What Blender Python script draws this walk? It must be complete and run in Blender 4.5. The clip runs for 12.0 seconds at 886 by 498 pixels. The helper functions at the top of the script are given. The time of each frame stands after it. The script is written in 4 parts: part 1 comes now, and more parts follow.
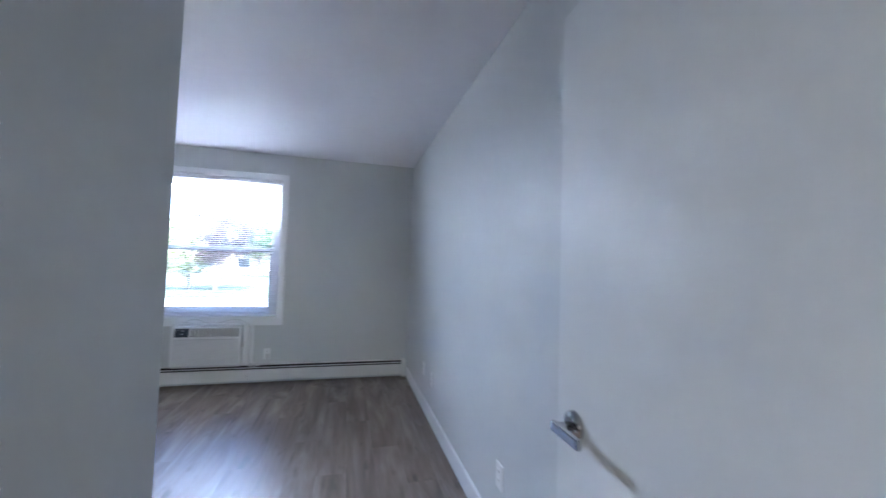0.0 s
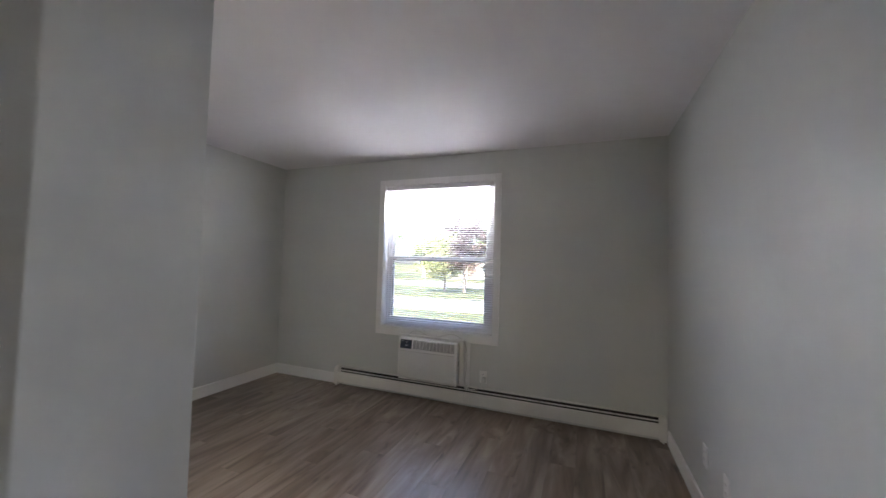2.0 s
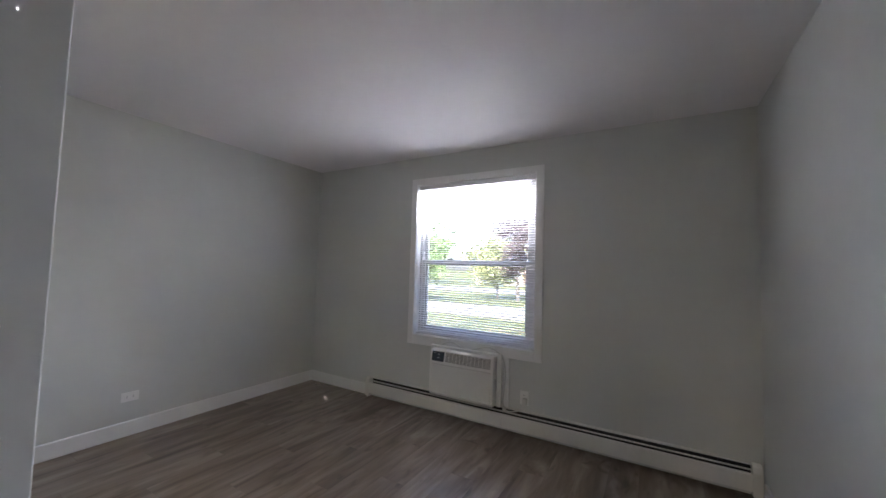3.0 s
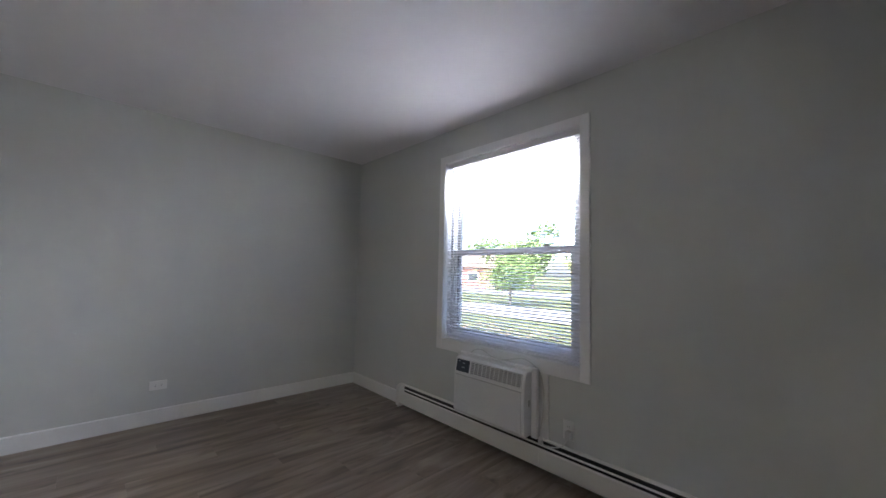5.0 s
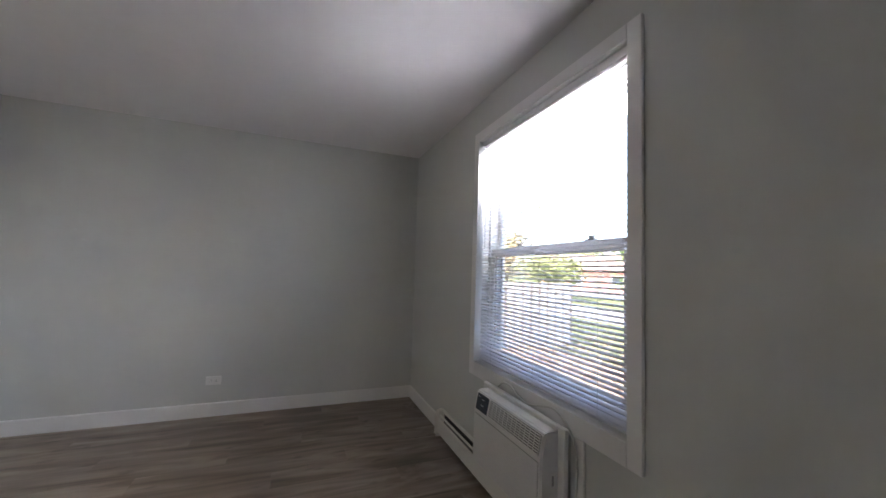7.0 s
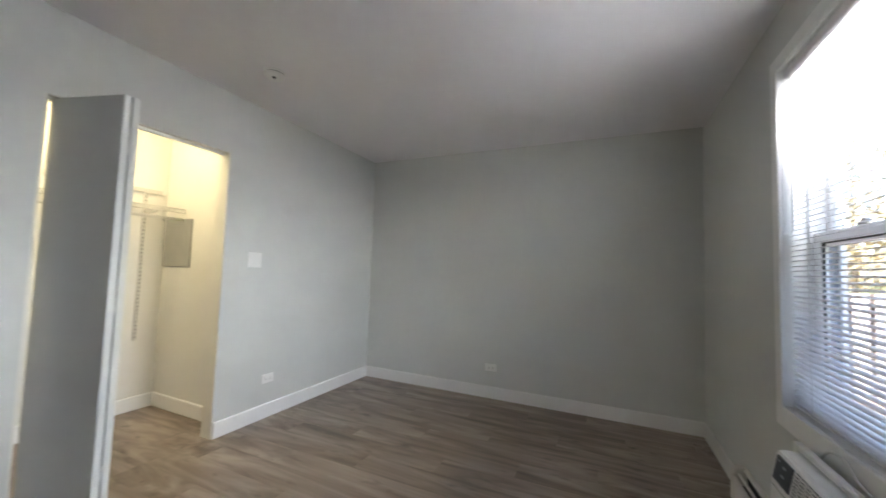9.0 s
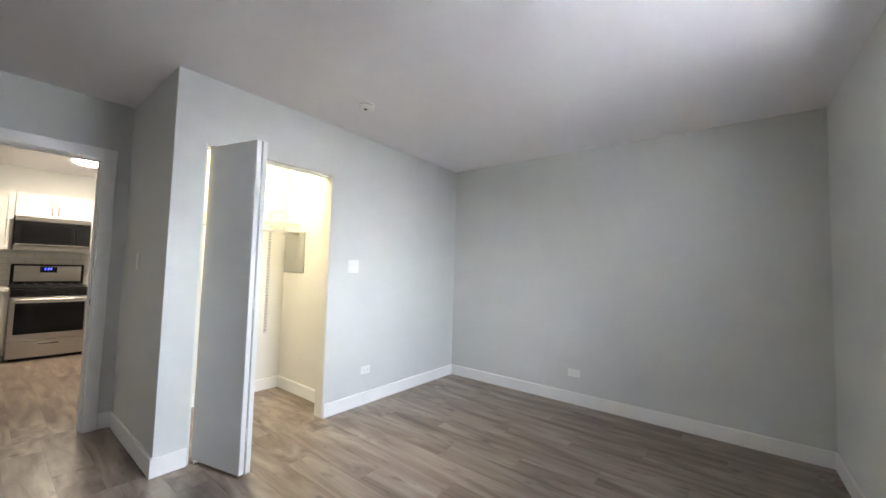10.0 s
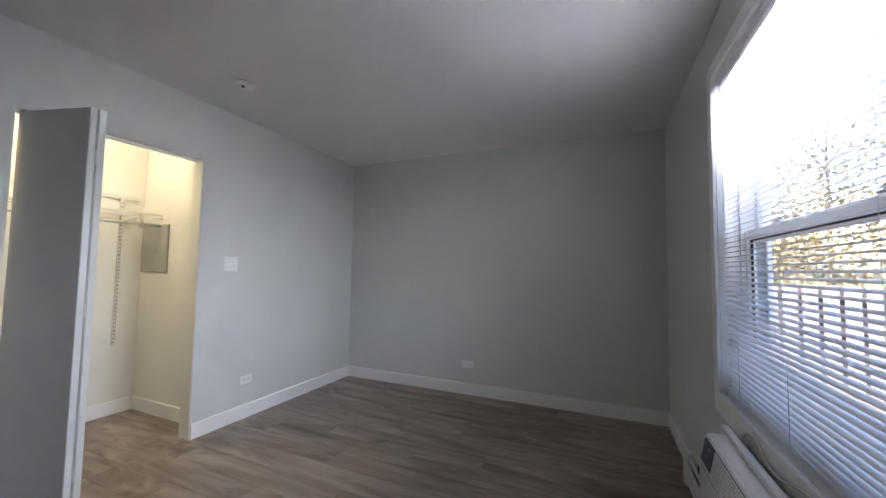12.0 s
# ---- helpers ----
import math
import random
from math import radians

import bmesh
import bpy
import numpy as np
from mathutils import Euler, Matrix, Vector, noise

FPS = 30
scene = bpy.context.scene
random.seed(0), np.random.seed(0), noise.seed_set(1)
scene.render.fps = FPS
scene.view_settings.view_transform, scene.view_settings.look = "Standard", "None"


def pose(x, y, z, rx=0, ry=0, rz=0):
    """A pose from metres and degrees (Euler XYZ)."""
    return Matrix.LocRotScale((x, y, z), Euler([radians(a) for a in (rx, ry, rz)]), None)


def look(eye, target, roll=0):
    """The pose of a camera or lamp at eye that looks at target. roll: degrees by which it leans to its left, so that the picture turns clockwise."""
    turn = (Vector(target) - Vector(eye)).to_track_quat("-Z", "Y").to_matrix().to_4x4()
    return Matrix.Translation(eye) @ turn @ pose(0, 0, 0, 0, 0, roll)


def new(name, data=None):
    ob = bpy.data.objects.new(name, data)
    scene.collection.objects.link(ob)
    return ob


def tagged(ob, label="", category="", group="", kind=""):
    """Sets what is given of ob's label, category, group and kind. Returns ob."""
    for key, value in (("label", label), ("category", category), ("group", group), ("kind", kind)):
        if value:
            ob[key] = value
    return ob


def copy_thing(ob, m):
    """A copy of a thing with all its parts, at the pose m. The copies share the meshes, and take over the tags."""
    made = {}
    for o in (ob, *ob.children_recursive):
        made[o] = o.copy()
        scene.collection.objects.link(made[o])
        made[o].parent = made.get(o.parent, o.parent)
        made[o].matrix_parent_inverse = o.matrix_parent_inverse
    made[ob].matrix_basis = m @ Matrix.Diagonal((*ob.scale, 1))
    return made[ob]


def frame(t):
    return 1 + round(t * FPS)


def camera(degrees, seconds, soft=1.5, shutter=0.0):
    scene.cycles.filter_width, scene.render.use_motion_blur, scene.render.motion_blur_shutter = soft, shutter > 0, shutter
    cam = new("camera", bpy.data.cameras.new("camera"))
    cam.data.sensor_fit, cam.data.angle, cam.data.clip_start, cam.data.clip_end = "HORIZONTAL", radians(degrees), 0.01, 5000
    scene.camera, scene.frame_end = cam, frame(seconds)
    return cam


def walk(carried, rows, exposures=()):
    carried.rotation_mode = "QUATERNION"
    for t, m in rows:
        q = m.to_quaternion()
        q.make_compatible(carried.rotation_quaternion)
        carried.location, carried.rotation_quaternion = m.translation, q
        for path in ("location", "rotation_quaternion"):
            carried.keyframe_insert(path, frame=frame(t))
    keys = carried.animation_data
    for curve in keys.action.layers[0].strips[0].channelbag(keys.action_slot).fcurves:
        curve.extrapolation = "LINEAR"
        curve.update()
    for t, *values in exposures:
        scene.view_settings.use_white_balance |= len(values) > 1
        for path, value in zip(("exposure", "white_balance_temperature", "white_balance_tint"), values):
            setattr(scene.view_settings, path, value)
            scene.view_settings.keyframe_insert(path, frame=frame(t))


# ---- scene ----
cam = camera(101.4, 12.0, shutter=0.4)
PATH = [
    (0, (-0.062, -0.359, 1.325), (0.443, 1.574, 1.416), 1.8),
    (0.5, (0.019, -0.182, 1.329), (0.050, 1.816, 1.425), 1.7),
    (1, (0.082, 0.02, 1.344), (-0.277, 1.985, 1.442), 1.9),
    (1.5, (0.078, 0.314, 1.372), (-0.504, 2.222, 1.459), 1.7),
    (2, (0.036, 0.54, 1.385), (-0.696, 2.396, 1.466), 1.6),
    (2.5, (0.054, 0.791, 1.363), (-0.841, 2.582, 1.468), 1.7),
    (3, (0.070, 0.939, 1.368), (-0.938, 2.673, 1.478), 1.7),
    (5, (0.253, 1.822, 1.253), (-1.196, 3.194, 1.387), 1.4),
    (5.5, (0.221, 2.099, 1.268), (-1.328, 3.358, 1.403), 1.3),
    (6, (0.223, 2.4, 1.269), (-1.439, 3.504, 1.403), 1.0),
    (6.5, (0.234, 2.606, 1.294), (-1.522, 3.555, 1.429), 1.5),
    (8.3, (0.034, 3.337, 1.274), (-1.943, 3.06, 1.386), 2.0),
    (8.5, (0.028, 3.316, 1.257), (-1.909, 2.831, 1.372), 2.1),
    (9, (0.083, 3.277, 1.249), (-1.736, 2.453, 1.366), 1.9),
    (9.5, (0.138, 3.382, 1.274), (-1.511, 2.255, 1.38), 1.6),
    (10, (0.183, 3.429, 1.279), (-1.386, 2.195, 1.39), 1.6),
    (10.5, (0.188, 3.454, 1.274), (-1.427, 2.279, 1.385), 1.6),
    (11, (0.138, 3.476, 1.238), (-1.588, 2.473, 1.369), 1.4),
    (11.5, (0.123, 3.42, 1.266), (-1.704, 2.614, 1.378), 1.1),
    (12, (0.09, 3.478, 1.261), (-1.742, 2.684, 1.376), 0.9),
]
EXPOSURES = [
    (0.0, 4.76, 5080, 12.5), (0.5, 4.25, 5600, 11), (1.0, 3.90, 6000, 10.5), (1.5, 4.05, 6200, 14), (2.0, 4.06, 6400, 15), (3.0, 3.87, 6250, 15), (5.5, 3.73, 6080, 14),
    (6.5, 3.75, 6250, 15), (8.5, 3.55, 6950, 12), (9.0, 3.97, 6600, 9.5), (9.5, 4.55, 6250, 9.5), (10.0, 4.71, 6230, 10.5), (10.5, 4.75, 5950, 11), (11.0, 4.45, 6030, 12.5), (11.5, 3.72, 6120, 14), (12.0, 3.66, 6120, 14.5),
]
walk(cam, [(t, look(eye, target, roll)) for t, eye, target, roll in PATH], EXPOSURES)

# ---- world, sun and lamps ----
N = 4.0                                    # inner face of the window wall
SUN_AZ, SUN_EL = radians(164), radians(50)  # clockwise from +y
world = bpy.data.worlds.new("world")
scene.world = world
world.use_nodes = True
sky = world.node_tree.nodes.new("ShaderNodeTexSky")
sky.sky_type, sky.sun_disc = "NISHITA", False
sky.sun_elevation, sky.sun_rotation = SUN_EL, SUN_AZ
sky.air_density, sky.dust_density, sky.ozone_density = 0.8, 4.0, 0.3
background = world.node_tree.nodes["Background"]
background.inputs["Strength"].default_value = 0.15
world.node_tree.links.new(sky.outputs["Color"], background.inputs["Color"])
sun = new("sun", bpy.data.lights.new("sun", "SUN"))
sun.data.energy, sun.data.angle, sun.data.color = 1.8, radians(0.6), (1.0, 0.96, 0.90)
sun.matrix_world = look((0, 0, 30), (-math.sin(SUN_AZ) * math.cos(SUN_EL), -math.cos(SUN_AZ) * math.cos(SUN_EL), 30 - math.sin(SUN_EL)))
# daylight in the opening of the upper sash: the sky's, slanting down, and what the bright ground and slats throw in
for energy, spread, drop in ((1.2, 94, 0.66), (0.48, 160, 0.22)):
    skylight = new("window_skylight", bpy.data.lights.new("window_skylight", "AREA"))
    skylight.data.shape, skylight.data.size, skylight.data.size_y = "RECTANGLE", 1.03, 0.08
    skylight.data.energy, skylight.data.color, skylight.data.spread = energy, (0.97, 0.98, 1.0), radians(spread)
    skylight.matrix_world = look((-1.435, N + 0.20 + drop * 0.06, 2.10), (-1.435, N - 0.80 + drop * 0.06, 2.10 - drop))
CLOSET_GLOW, KITCHEN_GLOW = 4.8, 9.0

# ---- plan, in metres ----
W, E, S = -3.475, 0.669, 0.735             # room faces, with N above
CX = -0.515                                # outer corner of the closet block
AY = -0.33                                 # south face of the entry recess
H = 2.508                                  # ceiling
CLX0, CLX1, CLH = -1.666, -0.690, 2.066    # closet opening
CBY, CWX = -0.315, -1.83                   # closet back and west faces
DX0, DX1, DH = -0.345, 0.515, 2.04         # entry door opening
WX0, WX1, WZ0, WZ1 = -2.022, -0.797, 0.705, 2.214   # window opening inside the casing
KY, KX0, KX1 = -4.06, -2.2, 1.9            # kitchen faces
GROUND = -0.62

# ---- materials ----


def mat(name, color, rough=0.5, metal=0.0, vary=0.06, scale=3.0, bump=0.0, bump_scale=200.0, stretch=(1, 1, 1), spec=0.5):
    """A painted or plain surface: colour drifting at two sizes, with fine relief."""
    m = bpy.data.materials.new(name)
    m.use_nodes = True
    nt = m.node_tree
    p = nt.nodes["Principled BSDF"]
    p.inputs["Roughness"].default_value, p.inputs["Metallic"].default_value = rough, metal
    p.inputs["Specular IOR Level"].default_value = spec
    tc = nt.nodes.new("ShaderNodeTexCoord")
    mp = nt.nodes.new("ShaderNodeMapping")
    mp.inputs["Scale"].default_value = stretch
    nt.links.new(tc.outputs["Object"], mp.inputs["Vector"])
    big, fine = nt.nodes.new("ShaderNodeTexNoise"), nt.nodes.new("ShaderNodeTexNoise")
    big.inputs["Scale"].default_value, fine.inputs["Scale"].default_value = scale, scale * 14
    big.inputs["Detail"].default_value = 4
    mix = nt.nodes.new("ShaderNodeMix")
    mix.inputs["Factor"].default_value = 0.35
    ramp = nt.nodes.new("ShaderNodeValToRGB")
    lo, hi = [c * (1 - vary) for c in color], [min(1, c * (1 + vary)) for c in color]
    ramp.color_ramp.elements[0].color, ramp.color_ramp.elements[1].color = (*lo, 1), (*hi, 1)
    ramp.color_ramp.elements[0].position, ramp.color_ramp.elements[1].position = 0.3, 0.7
    for n in (big, fine):
        nt.links.new(mp.outputs["Vector"], n.inputs["Vector"])
    nt.links.new(big.outputs["Fac"], mix.inputs["A"])
    nt.links.new(fine.outputs["Fac"], mix.inputs["B"])
    nt.links.new(mix.outputs["Result"], ramp.inputs["Fac"])
    nt.links.new(ramp.outputs["Color"], p.inputs["Base Color"])
    if bump:
        relief, b = nt.nodes.new("ShaderNodeTexNoise"), nt.nodes.new("ShaderNodeBump")
        relief.inputs["Scale"].default_value = bump_scale
        b.inputs["Strength"].default_value, b.inputs["Distance"].default_value = bump, 0.002
        nt.links.new(mp.outputs["Vector"], relief.inputs["Vector"])
        nt.links.new(relief.outputs["Fac"], b.inputs["Height"])
        nt.links.new(b.outputs["Normal"], p.inputs["Normal"])
    return m


def glow(name, color, strength):
    m = bpy.data.materials.new(name)
    m.use_nodes = True
    p = m.node_tree.nodes["Principled BSDF"]
    p.inputs["Base Color"].default_value = (0.9, 0.88, 0.84, 1)
    p.inputs["Emission Color"].default_value = (*color, 1)
    p.inputs["Emission Strength"].default_value = strength
    return m


def glass_mat(name, tint=(0.97, 0.985, 0.98), rough=0.0):
    m = bpy.data.materials.new(name)
    m.use_nodes = True
    p = m.node_tree.nodes["Principled BSDF"]
    p.inputs["Base Color"].default_value = (*tint, 1)
    p.inputs["Transmission Weight"].default_value, p.inputs["Roughness"].default_value, p.inputs["IOR"].default_value = 1.0, rough, 1.45
    return m


def plank_mat():
    """Grey-brown vinyl plank: long grain, cathedral figure, each plank of its own shade."""
    m = bpy.data.materials.new("grey brown plank")
    m.use_nodes = True
    nt = m.node_tree
    p = nt.nodes["Principled BSDF"]
    tc, info = nt.nodes.new("ShaderNodeTexCoord"), nt.nodes.new("ShaderNodeObjectInfo")
    shift = nt.nodes.new("ShaderNodeVectorMath")
    shift.operation = "MULTIPLY_ADD"
    shift.inputs[1].default_value = (37.0, 91.0, 0.0)
    nt.links.new(info.outputs["Random"], shift.inputs[0])
    nt.links.new(tc.outputs["Object"], shift.inputs[2])
    fine_map, wide_map = nt.nodes.new("ShaderNodeMapping"), nt.nodes.new("ShaderNodeMapping")
    fine_map.inputs["Scale"].default_value, wide_map.inputs["Scale"].default_value = (21, 1.5, 1), (8.5, 1.25, 1)
    fine, wide = nt.nodes.new("ShaderNodeTexNoise"), nt.nodes.new("ShaderNodeTexNoise")
    for mp, n, d in ((fine_map, fine, 3), (wide_map, wide, 4)):
        nt.links.new(shift.outputs["Vector"], mp.inputs["Vector"])
        nt.links.new(mp.outputs["Vector"], n.inputs["Vector"])
        n.inputs["Scale"].default_value, n.inputs["Detail"].default_value = 1.0, d
    wide.inputs["Distortion"].default_value = 0.9
    mix = nt.nodes.new("ShaderNodeMix")
    mix.inputs["Factor"].default_value = 0.74
    nt.links.new(fine.outputs["Fac"], mix.inputs["A"])
    nt.links.new(wide.outputs["Fac"], mix.inputs["B"])
    ramp = nt.nodes.new("ShaderNodeValToRGB")
    e = ramp.color_ramp.elements
    e[0].position, e[0].color = 0.30, (*PLANK_DARK, 1)
    e[1].position, e[1].color = 0.70, (*PLANK_LIGHT, 1)
    e.new(0.5).color = (*PLANK_MID, 1)
    nt.links.new(mix.outputs["Result"], ramp.inputs["Fac"])
    tone = nt.nodes.new("ShaderNodeMapRange")
    tone.inputs["To Min"].default_value, tone.inputs["To Max"].default_value = 0.93, 1.06
    nt.links.new(info.outputs["Random"], tone.inputs["Value"])
    knot_map, knots, dark = nt.nodes.new("ShaderNodeMapping"), nt.nodes.new("ShaderNodeTexNoise"), nt.nodes.new("ShaderNodeMapRange")
    knot_map.inputs["Scale"].default_value = (13, 4.5, 1)
    knots.inputs["Scale"].default_value, knots.inputs["Detail"].default_value = 1.0, 2
    nt.links.new(shift.outputs["Vector"], knot_map.inputs["Vector"])
    nt.links.new(knot_map.outputs["Vector"], knots.inputs["Vector"])
    nt.links.new(knots.outputs["Fac"], dark.inputs["Value"])
    dark.inputs["From Min"].default_value, dark.inputs["From Max"].default_value = 0.62, 0.76
    dark.inputs["To Min"].default_value, dark.inputs["To Max"].default_value = 1.0, 0.55
    shade = nt.nodes.new("ShaderNodeMath")
    shade.operation = "MULTIPLY"
    nt.links.new(tone.outputs["Result"], shade.inputs[0])
    nt.links.new(dark.outputs["Result"], shade.inputs[1])
    hsv = nt.nodes.new("ShaderNodeHueSaturation")
    nt.links.new(shade.outputs["Value"], hsv.inputs["Value"])
    nt.links.new(ramp.outputs["Color"], hsv.inputs["Color"])
    nt.links.new(hsv.outputs["Color"], p.inputs["Base Color"])
    rough = nt.nodes.new("ShaderNodeMapRange")
    rough.inputs["To Min"].default_value, rough.inputs["To Max"].default_value = 0.32, 0.44
    p.inputs["Specular IOR Level"].default_value = 0.62
    nt.links.new(fine.outputs["Fac"], rough.inputs["Value"])
    nt.links.new(rough.outputs["Result"], p.inputs["Roughness"])
    b = nt.nodes.new("ShaderNodeBump")
    b.inputs["Strength"].default_value, b.inputs["Distance"].default_value = 0.25, 0.001
    nt.links.new(fine.outputs["Fac"], b.inputs["Height"])
    nt.links.new(b.outputs["Normal"], p.inputs["Normal"])
    return m


PLANK_DARK, PLANK_MID, PLANK_LIGHT = (0.098, 0.072, 0.056), (0.252, 0.198, 0.158), (0.420, 0.350, 0.290)
PAINT = mat("grey wall paint", (0.663, 0.675, 0.657), 0.55, vary=0.025, scale=1.3, bump=0.12, bump_scale=240, spec=0.35)
CEIL = mat("white ceiling paint", (0.87, 0.855, 0.875), 0.8, vary=0.02, scale=1.0, bump=0.18, bump_scale=160, spec=0.2)
CREAM = mat("white closet paint", (0.78, 0.77, 0.73), 0.6, vary=0.02, scale=1.5, bump=0.1, spec=0.3)
TRIM = mat("white trim paint", (0.88, 0.88, 0.875), 0.38, vary=0.025, scale=4, bump=0.06, bump_scale=90)
DOORP = mat("satin white door paint", (0.73, 0.74, 0.725), 0.5, vary=0.02, scale=3, bump=0.08, bump_scale=130, spec=0.35)
VINYL = mat("white vinyl", (0.80, 0.80, 0.81), 0.35, vary=0.015, scale=6)
SLAT = mat("white blind slat", (0.86, 0.85, 0.87), 0.4, vary=0.02, scale=5)
PLASTIC = mat("white plastic", (0.86, 0.86, 0.845), 0.35, vary=0.02, scale=9, bump=0.05)
APPL = mat("appliance white plastic", (0.85, 0.85, 0.84), 0.42, vary=0.03, scale=9, bump=0.1, bump_scale=400)
HEATER = mat("white enamelled steel", (0.81, 0.80, 0.77), 0.35, vary=0.04, scale=4, bump=0.05, bump_scale=40)
DARK = mat("dark slot", (0.02, 0.02, 0.02), 0.6, vary=0.2, scale=20)
FIN = mat("aluminium fins", (0.35, 0.34, 0.32), 0.4, 0.8, vary=0.2, scale=30)
NAVY = mat("blue grey control panel", (0.022, 0.034, 0.055), 0.3, vary=0.1, scale=20)
PRINT = mat("pale print", (0.45, 0.5, 0.55), 0.5, vary=0.05, scale=20)
CHROME = mat("polished nickel", (0.50, 0.50, 0.51), 0.11, 1.0, vary=0.05, scale=20)
PEWTER = mat("dark brushed steel", (0.28, 0.27, 0.26), 0.35, 1.0, vary=0.08, scale=20)
STEEL = mat("brushed stainless steel", (0.49, 0.47, 0.445), 0.29, 1.0, vary=0.08, scale=6, bump=0.1, bump_scale=60, stretch=(1, 1, 12))
BLACK = mat("black enamel", (0.012, 0.012, 0.013), 0.2, vary=0.15, scale=12, spec=0.22)
IRON = mat("cast iron", (0.02, 0.02, 0.02), 0.55, vary=0.2, scale=30, bump=0.2)
DARKGLASS = mat("black oven glass", (0.008, 0.008, 0.009), 0.06, vary=0.1, scale=8, spec=0.2)
VENTGREY = mat("shadowed grey vent plastic", (0.16, 0.16, 0.155), 0.5, vary=0.05, scale=8)
PANELGREY = mat("grey steel panel cover", (0.38, 0.38, 0.365), 0.42, vary=0.05, scale=8, bump=0.08)
WIRE = mat("white coated wire", (0.64, 0.63, 0.59), 0.35, vary=0.02, scale=20)
CORD = mat("white cord", (0.70, 0.70, 0.68), 0.45, vary=0.03, scale=30)
CABINET = mat("white cabinet paint", (0.74, 0.73, 0.70), 0.35, vary=0.02, scale=4)
TILE = mat("glossy white tile", (0.74, 0.73, 0.70), 0.12, vary=0.03, scale=9)
GROUT = mat("grey grout", (0.42, 0.41, 0.39), 0.85, vary=0.08, scale=30)
SUBFLOOR = mat("dark underlay", (0.06, 0.05, 0.042), 0.9, vary=0.1, scale=9)
STONE = mat("pale countertop", (0.62, 0.60, 0.57), 0.25, vary=0.12, scale=40)
TRACKDARK = mat("shaded sash track", (0.10, 0.115, 0.15), 0.5, vary=0.1, scale=10)
GASKET = mat("black gasket", (0.012, 0.012, 0.013), 0.6, vary=0.1, scale=20)
GLASS = glass_mat("window glass")
LAWN = mat("lawn", (0.066, 0.076, 0.034), 0.9, vary=0.5, scale=1.2, bump=0.6, bump_scale=40, spec=0.1)
MULCH = mat("leaf litter and mulch", (0.20, 0.14, 0.10), 0.95, vary=0.6, scale=3, bump=0.9, bump_scale=30, spec=0.1)
CONCRETE = mat("pale concrete", (0.20, 0.19, 0.178), 0.9, vary=0.12, scale=2, bump=0.3, bump_scale=60)
ASPHALT = mat("weathered asphalt", (0.11, 0.11, 0.112), 0.9, vary=0.2, scale=2, bump=0.4, bump_scale=80)
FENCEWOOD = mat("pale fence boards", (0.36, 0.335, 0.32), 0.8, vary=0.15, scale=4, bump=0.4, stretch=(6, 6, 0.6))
# back boards, rails and posts: the gaps' shade is put into this colour
FENCEBACK = mat("shade-darkened fence boards", (0.11, 0.082, 0.066), 0.85, vary=0.2, scale=4, bump=0.4, stretch=(6, 6, 0.6))
BARK = mat("bark", (0.09, 0.075, 0.062), 0.95, vary=0.35, scale=6, bump=0.9, bump_scale=25, stretch=(1, 1, 0.3))
LEAFG = mat("green leaves", (0.085, 0.135, 0.04), 0.7, vary=0.45, scale=1.6, spec=0.3)
LEAFY = mat("yellow green leaves", (0.13, 0.15, 0.06), 0.7, vary=0.4, scale=1.6, spec=0.3)
LEAFB = mat("pale budding leaves", (0.20, 0.165, 0.095), 0.75, vary=0.35, scale=1.6, spec=0.2)
LEAFP = mat("dark purple leaves", (0.045, 0.028, 0.030), 0.7, vary=0.4, scale=1.6, spec=0.3)
BRICKM = mat("red brick", (0.27, 0.13, 0.10), 0.9, vary=0.25, scale=5, bump=0.5)
ROOFM = mat("brown roof shingle", (0.16, 0.12, 0.10), 0.9, vary=0.25, scale=4, bump=0.5)
SIDING = mat("tan siding", (0.46, 0.40, 0.34), 0.8, vary=0.06, scale=3)
HOUSEGLASS = mat("dark house window", (0.03, 0.035, 0.04), 0.08, vary=0.2, scale=2)
LAMPW = glow("closet lamp glow", (1.0, 0.83, 0.50), CLOSET_GLOW)
LAMPK = glow("kitchen lamp glow", (1.0, 0.84, 0.64), KITCHEN_GLOW)
DIGIT = glow("blue clock digits", (0.02, 0.05, 1.0), 0.12)
PLANK = plank_mat()

# ---- building helpers ----
PLACE = {}


def box(bm, x0, x1, y0, y1, z0, z1, bevel=0.0, segments=1):
    m = Matrix.LocRotScale(((x0 + x1) / 2, (y0 + y1) / 2, (z0 + z1) / 2), None, (abs(x1 - x0), abs(y1 - y0), abs(z1 - z0)))
    made = bmesh.ops.create_cube(bm, size=1.0, matrix=m)
    if bevel:
        edges = list({e for v in made["verts"] for e in v.link_edges})
        bmesh.ops.bevel(bm, geom=edges, offset=bevel, segments=segments, profile=0.6, affect="EDGES")
    return bm


def boxes(*rows, bevel=0.0):
    bm = bmesh.new()
    for r in rows:
        box(bm, *r, bevel=bevel)
    return bm


def rod(bm, a, b, r0, r1=None, sides=12):
    a, b = Vector(a), Vector(b)
    d = b - a
    m = Matrix.Translation((a + b) / 2) @ d.to_track_quat("Z", "Y").to_matrix().to_4x4()
    bmesh.ops.create_cone(bm, cap_ends=True, segments=sides, radius1=r0, radius2=r0 if r1 is None else r1, depth=d.length, matrix=m)
    return bm


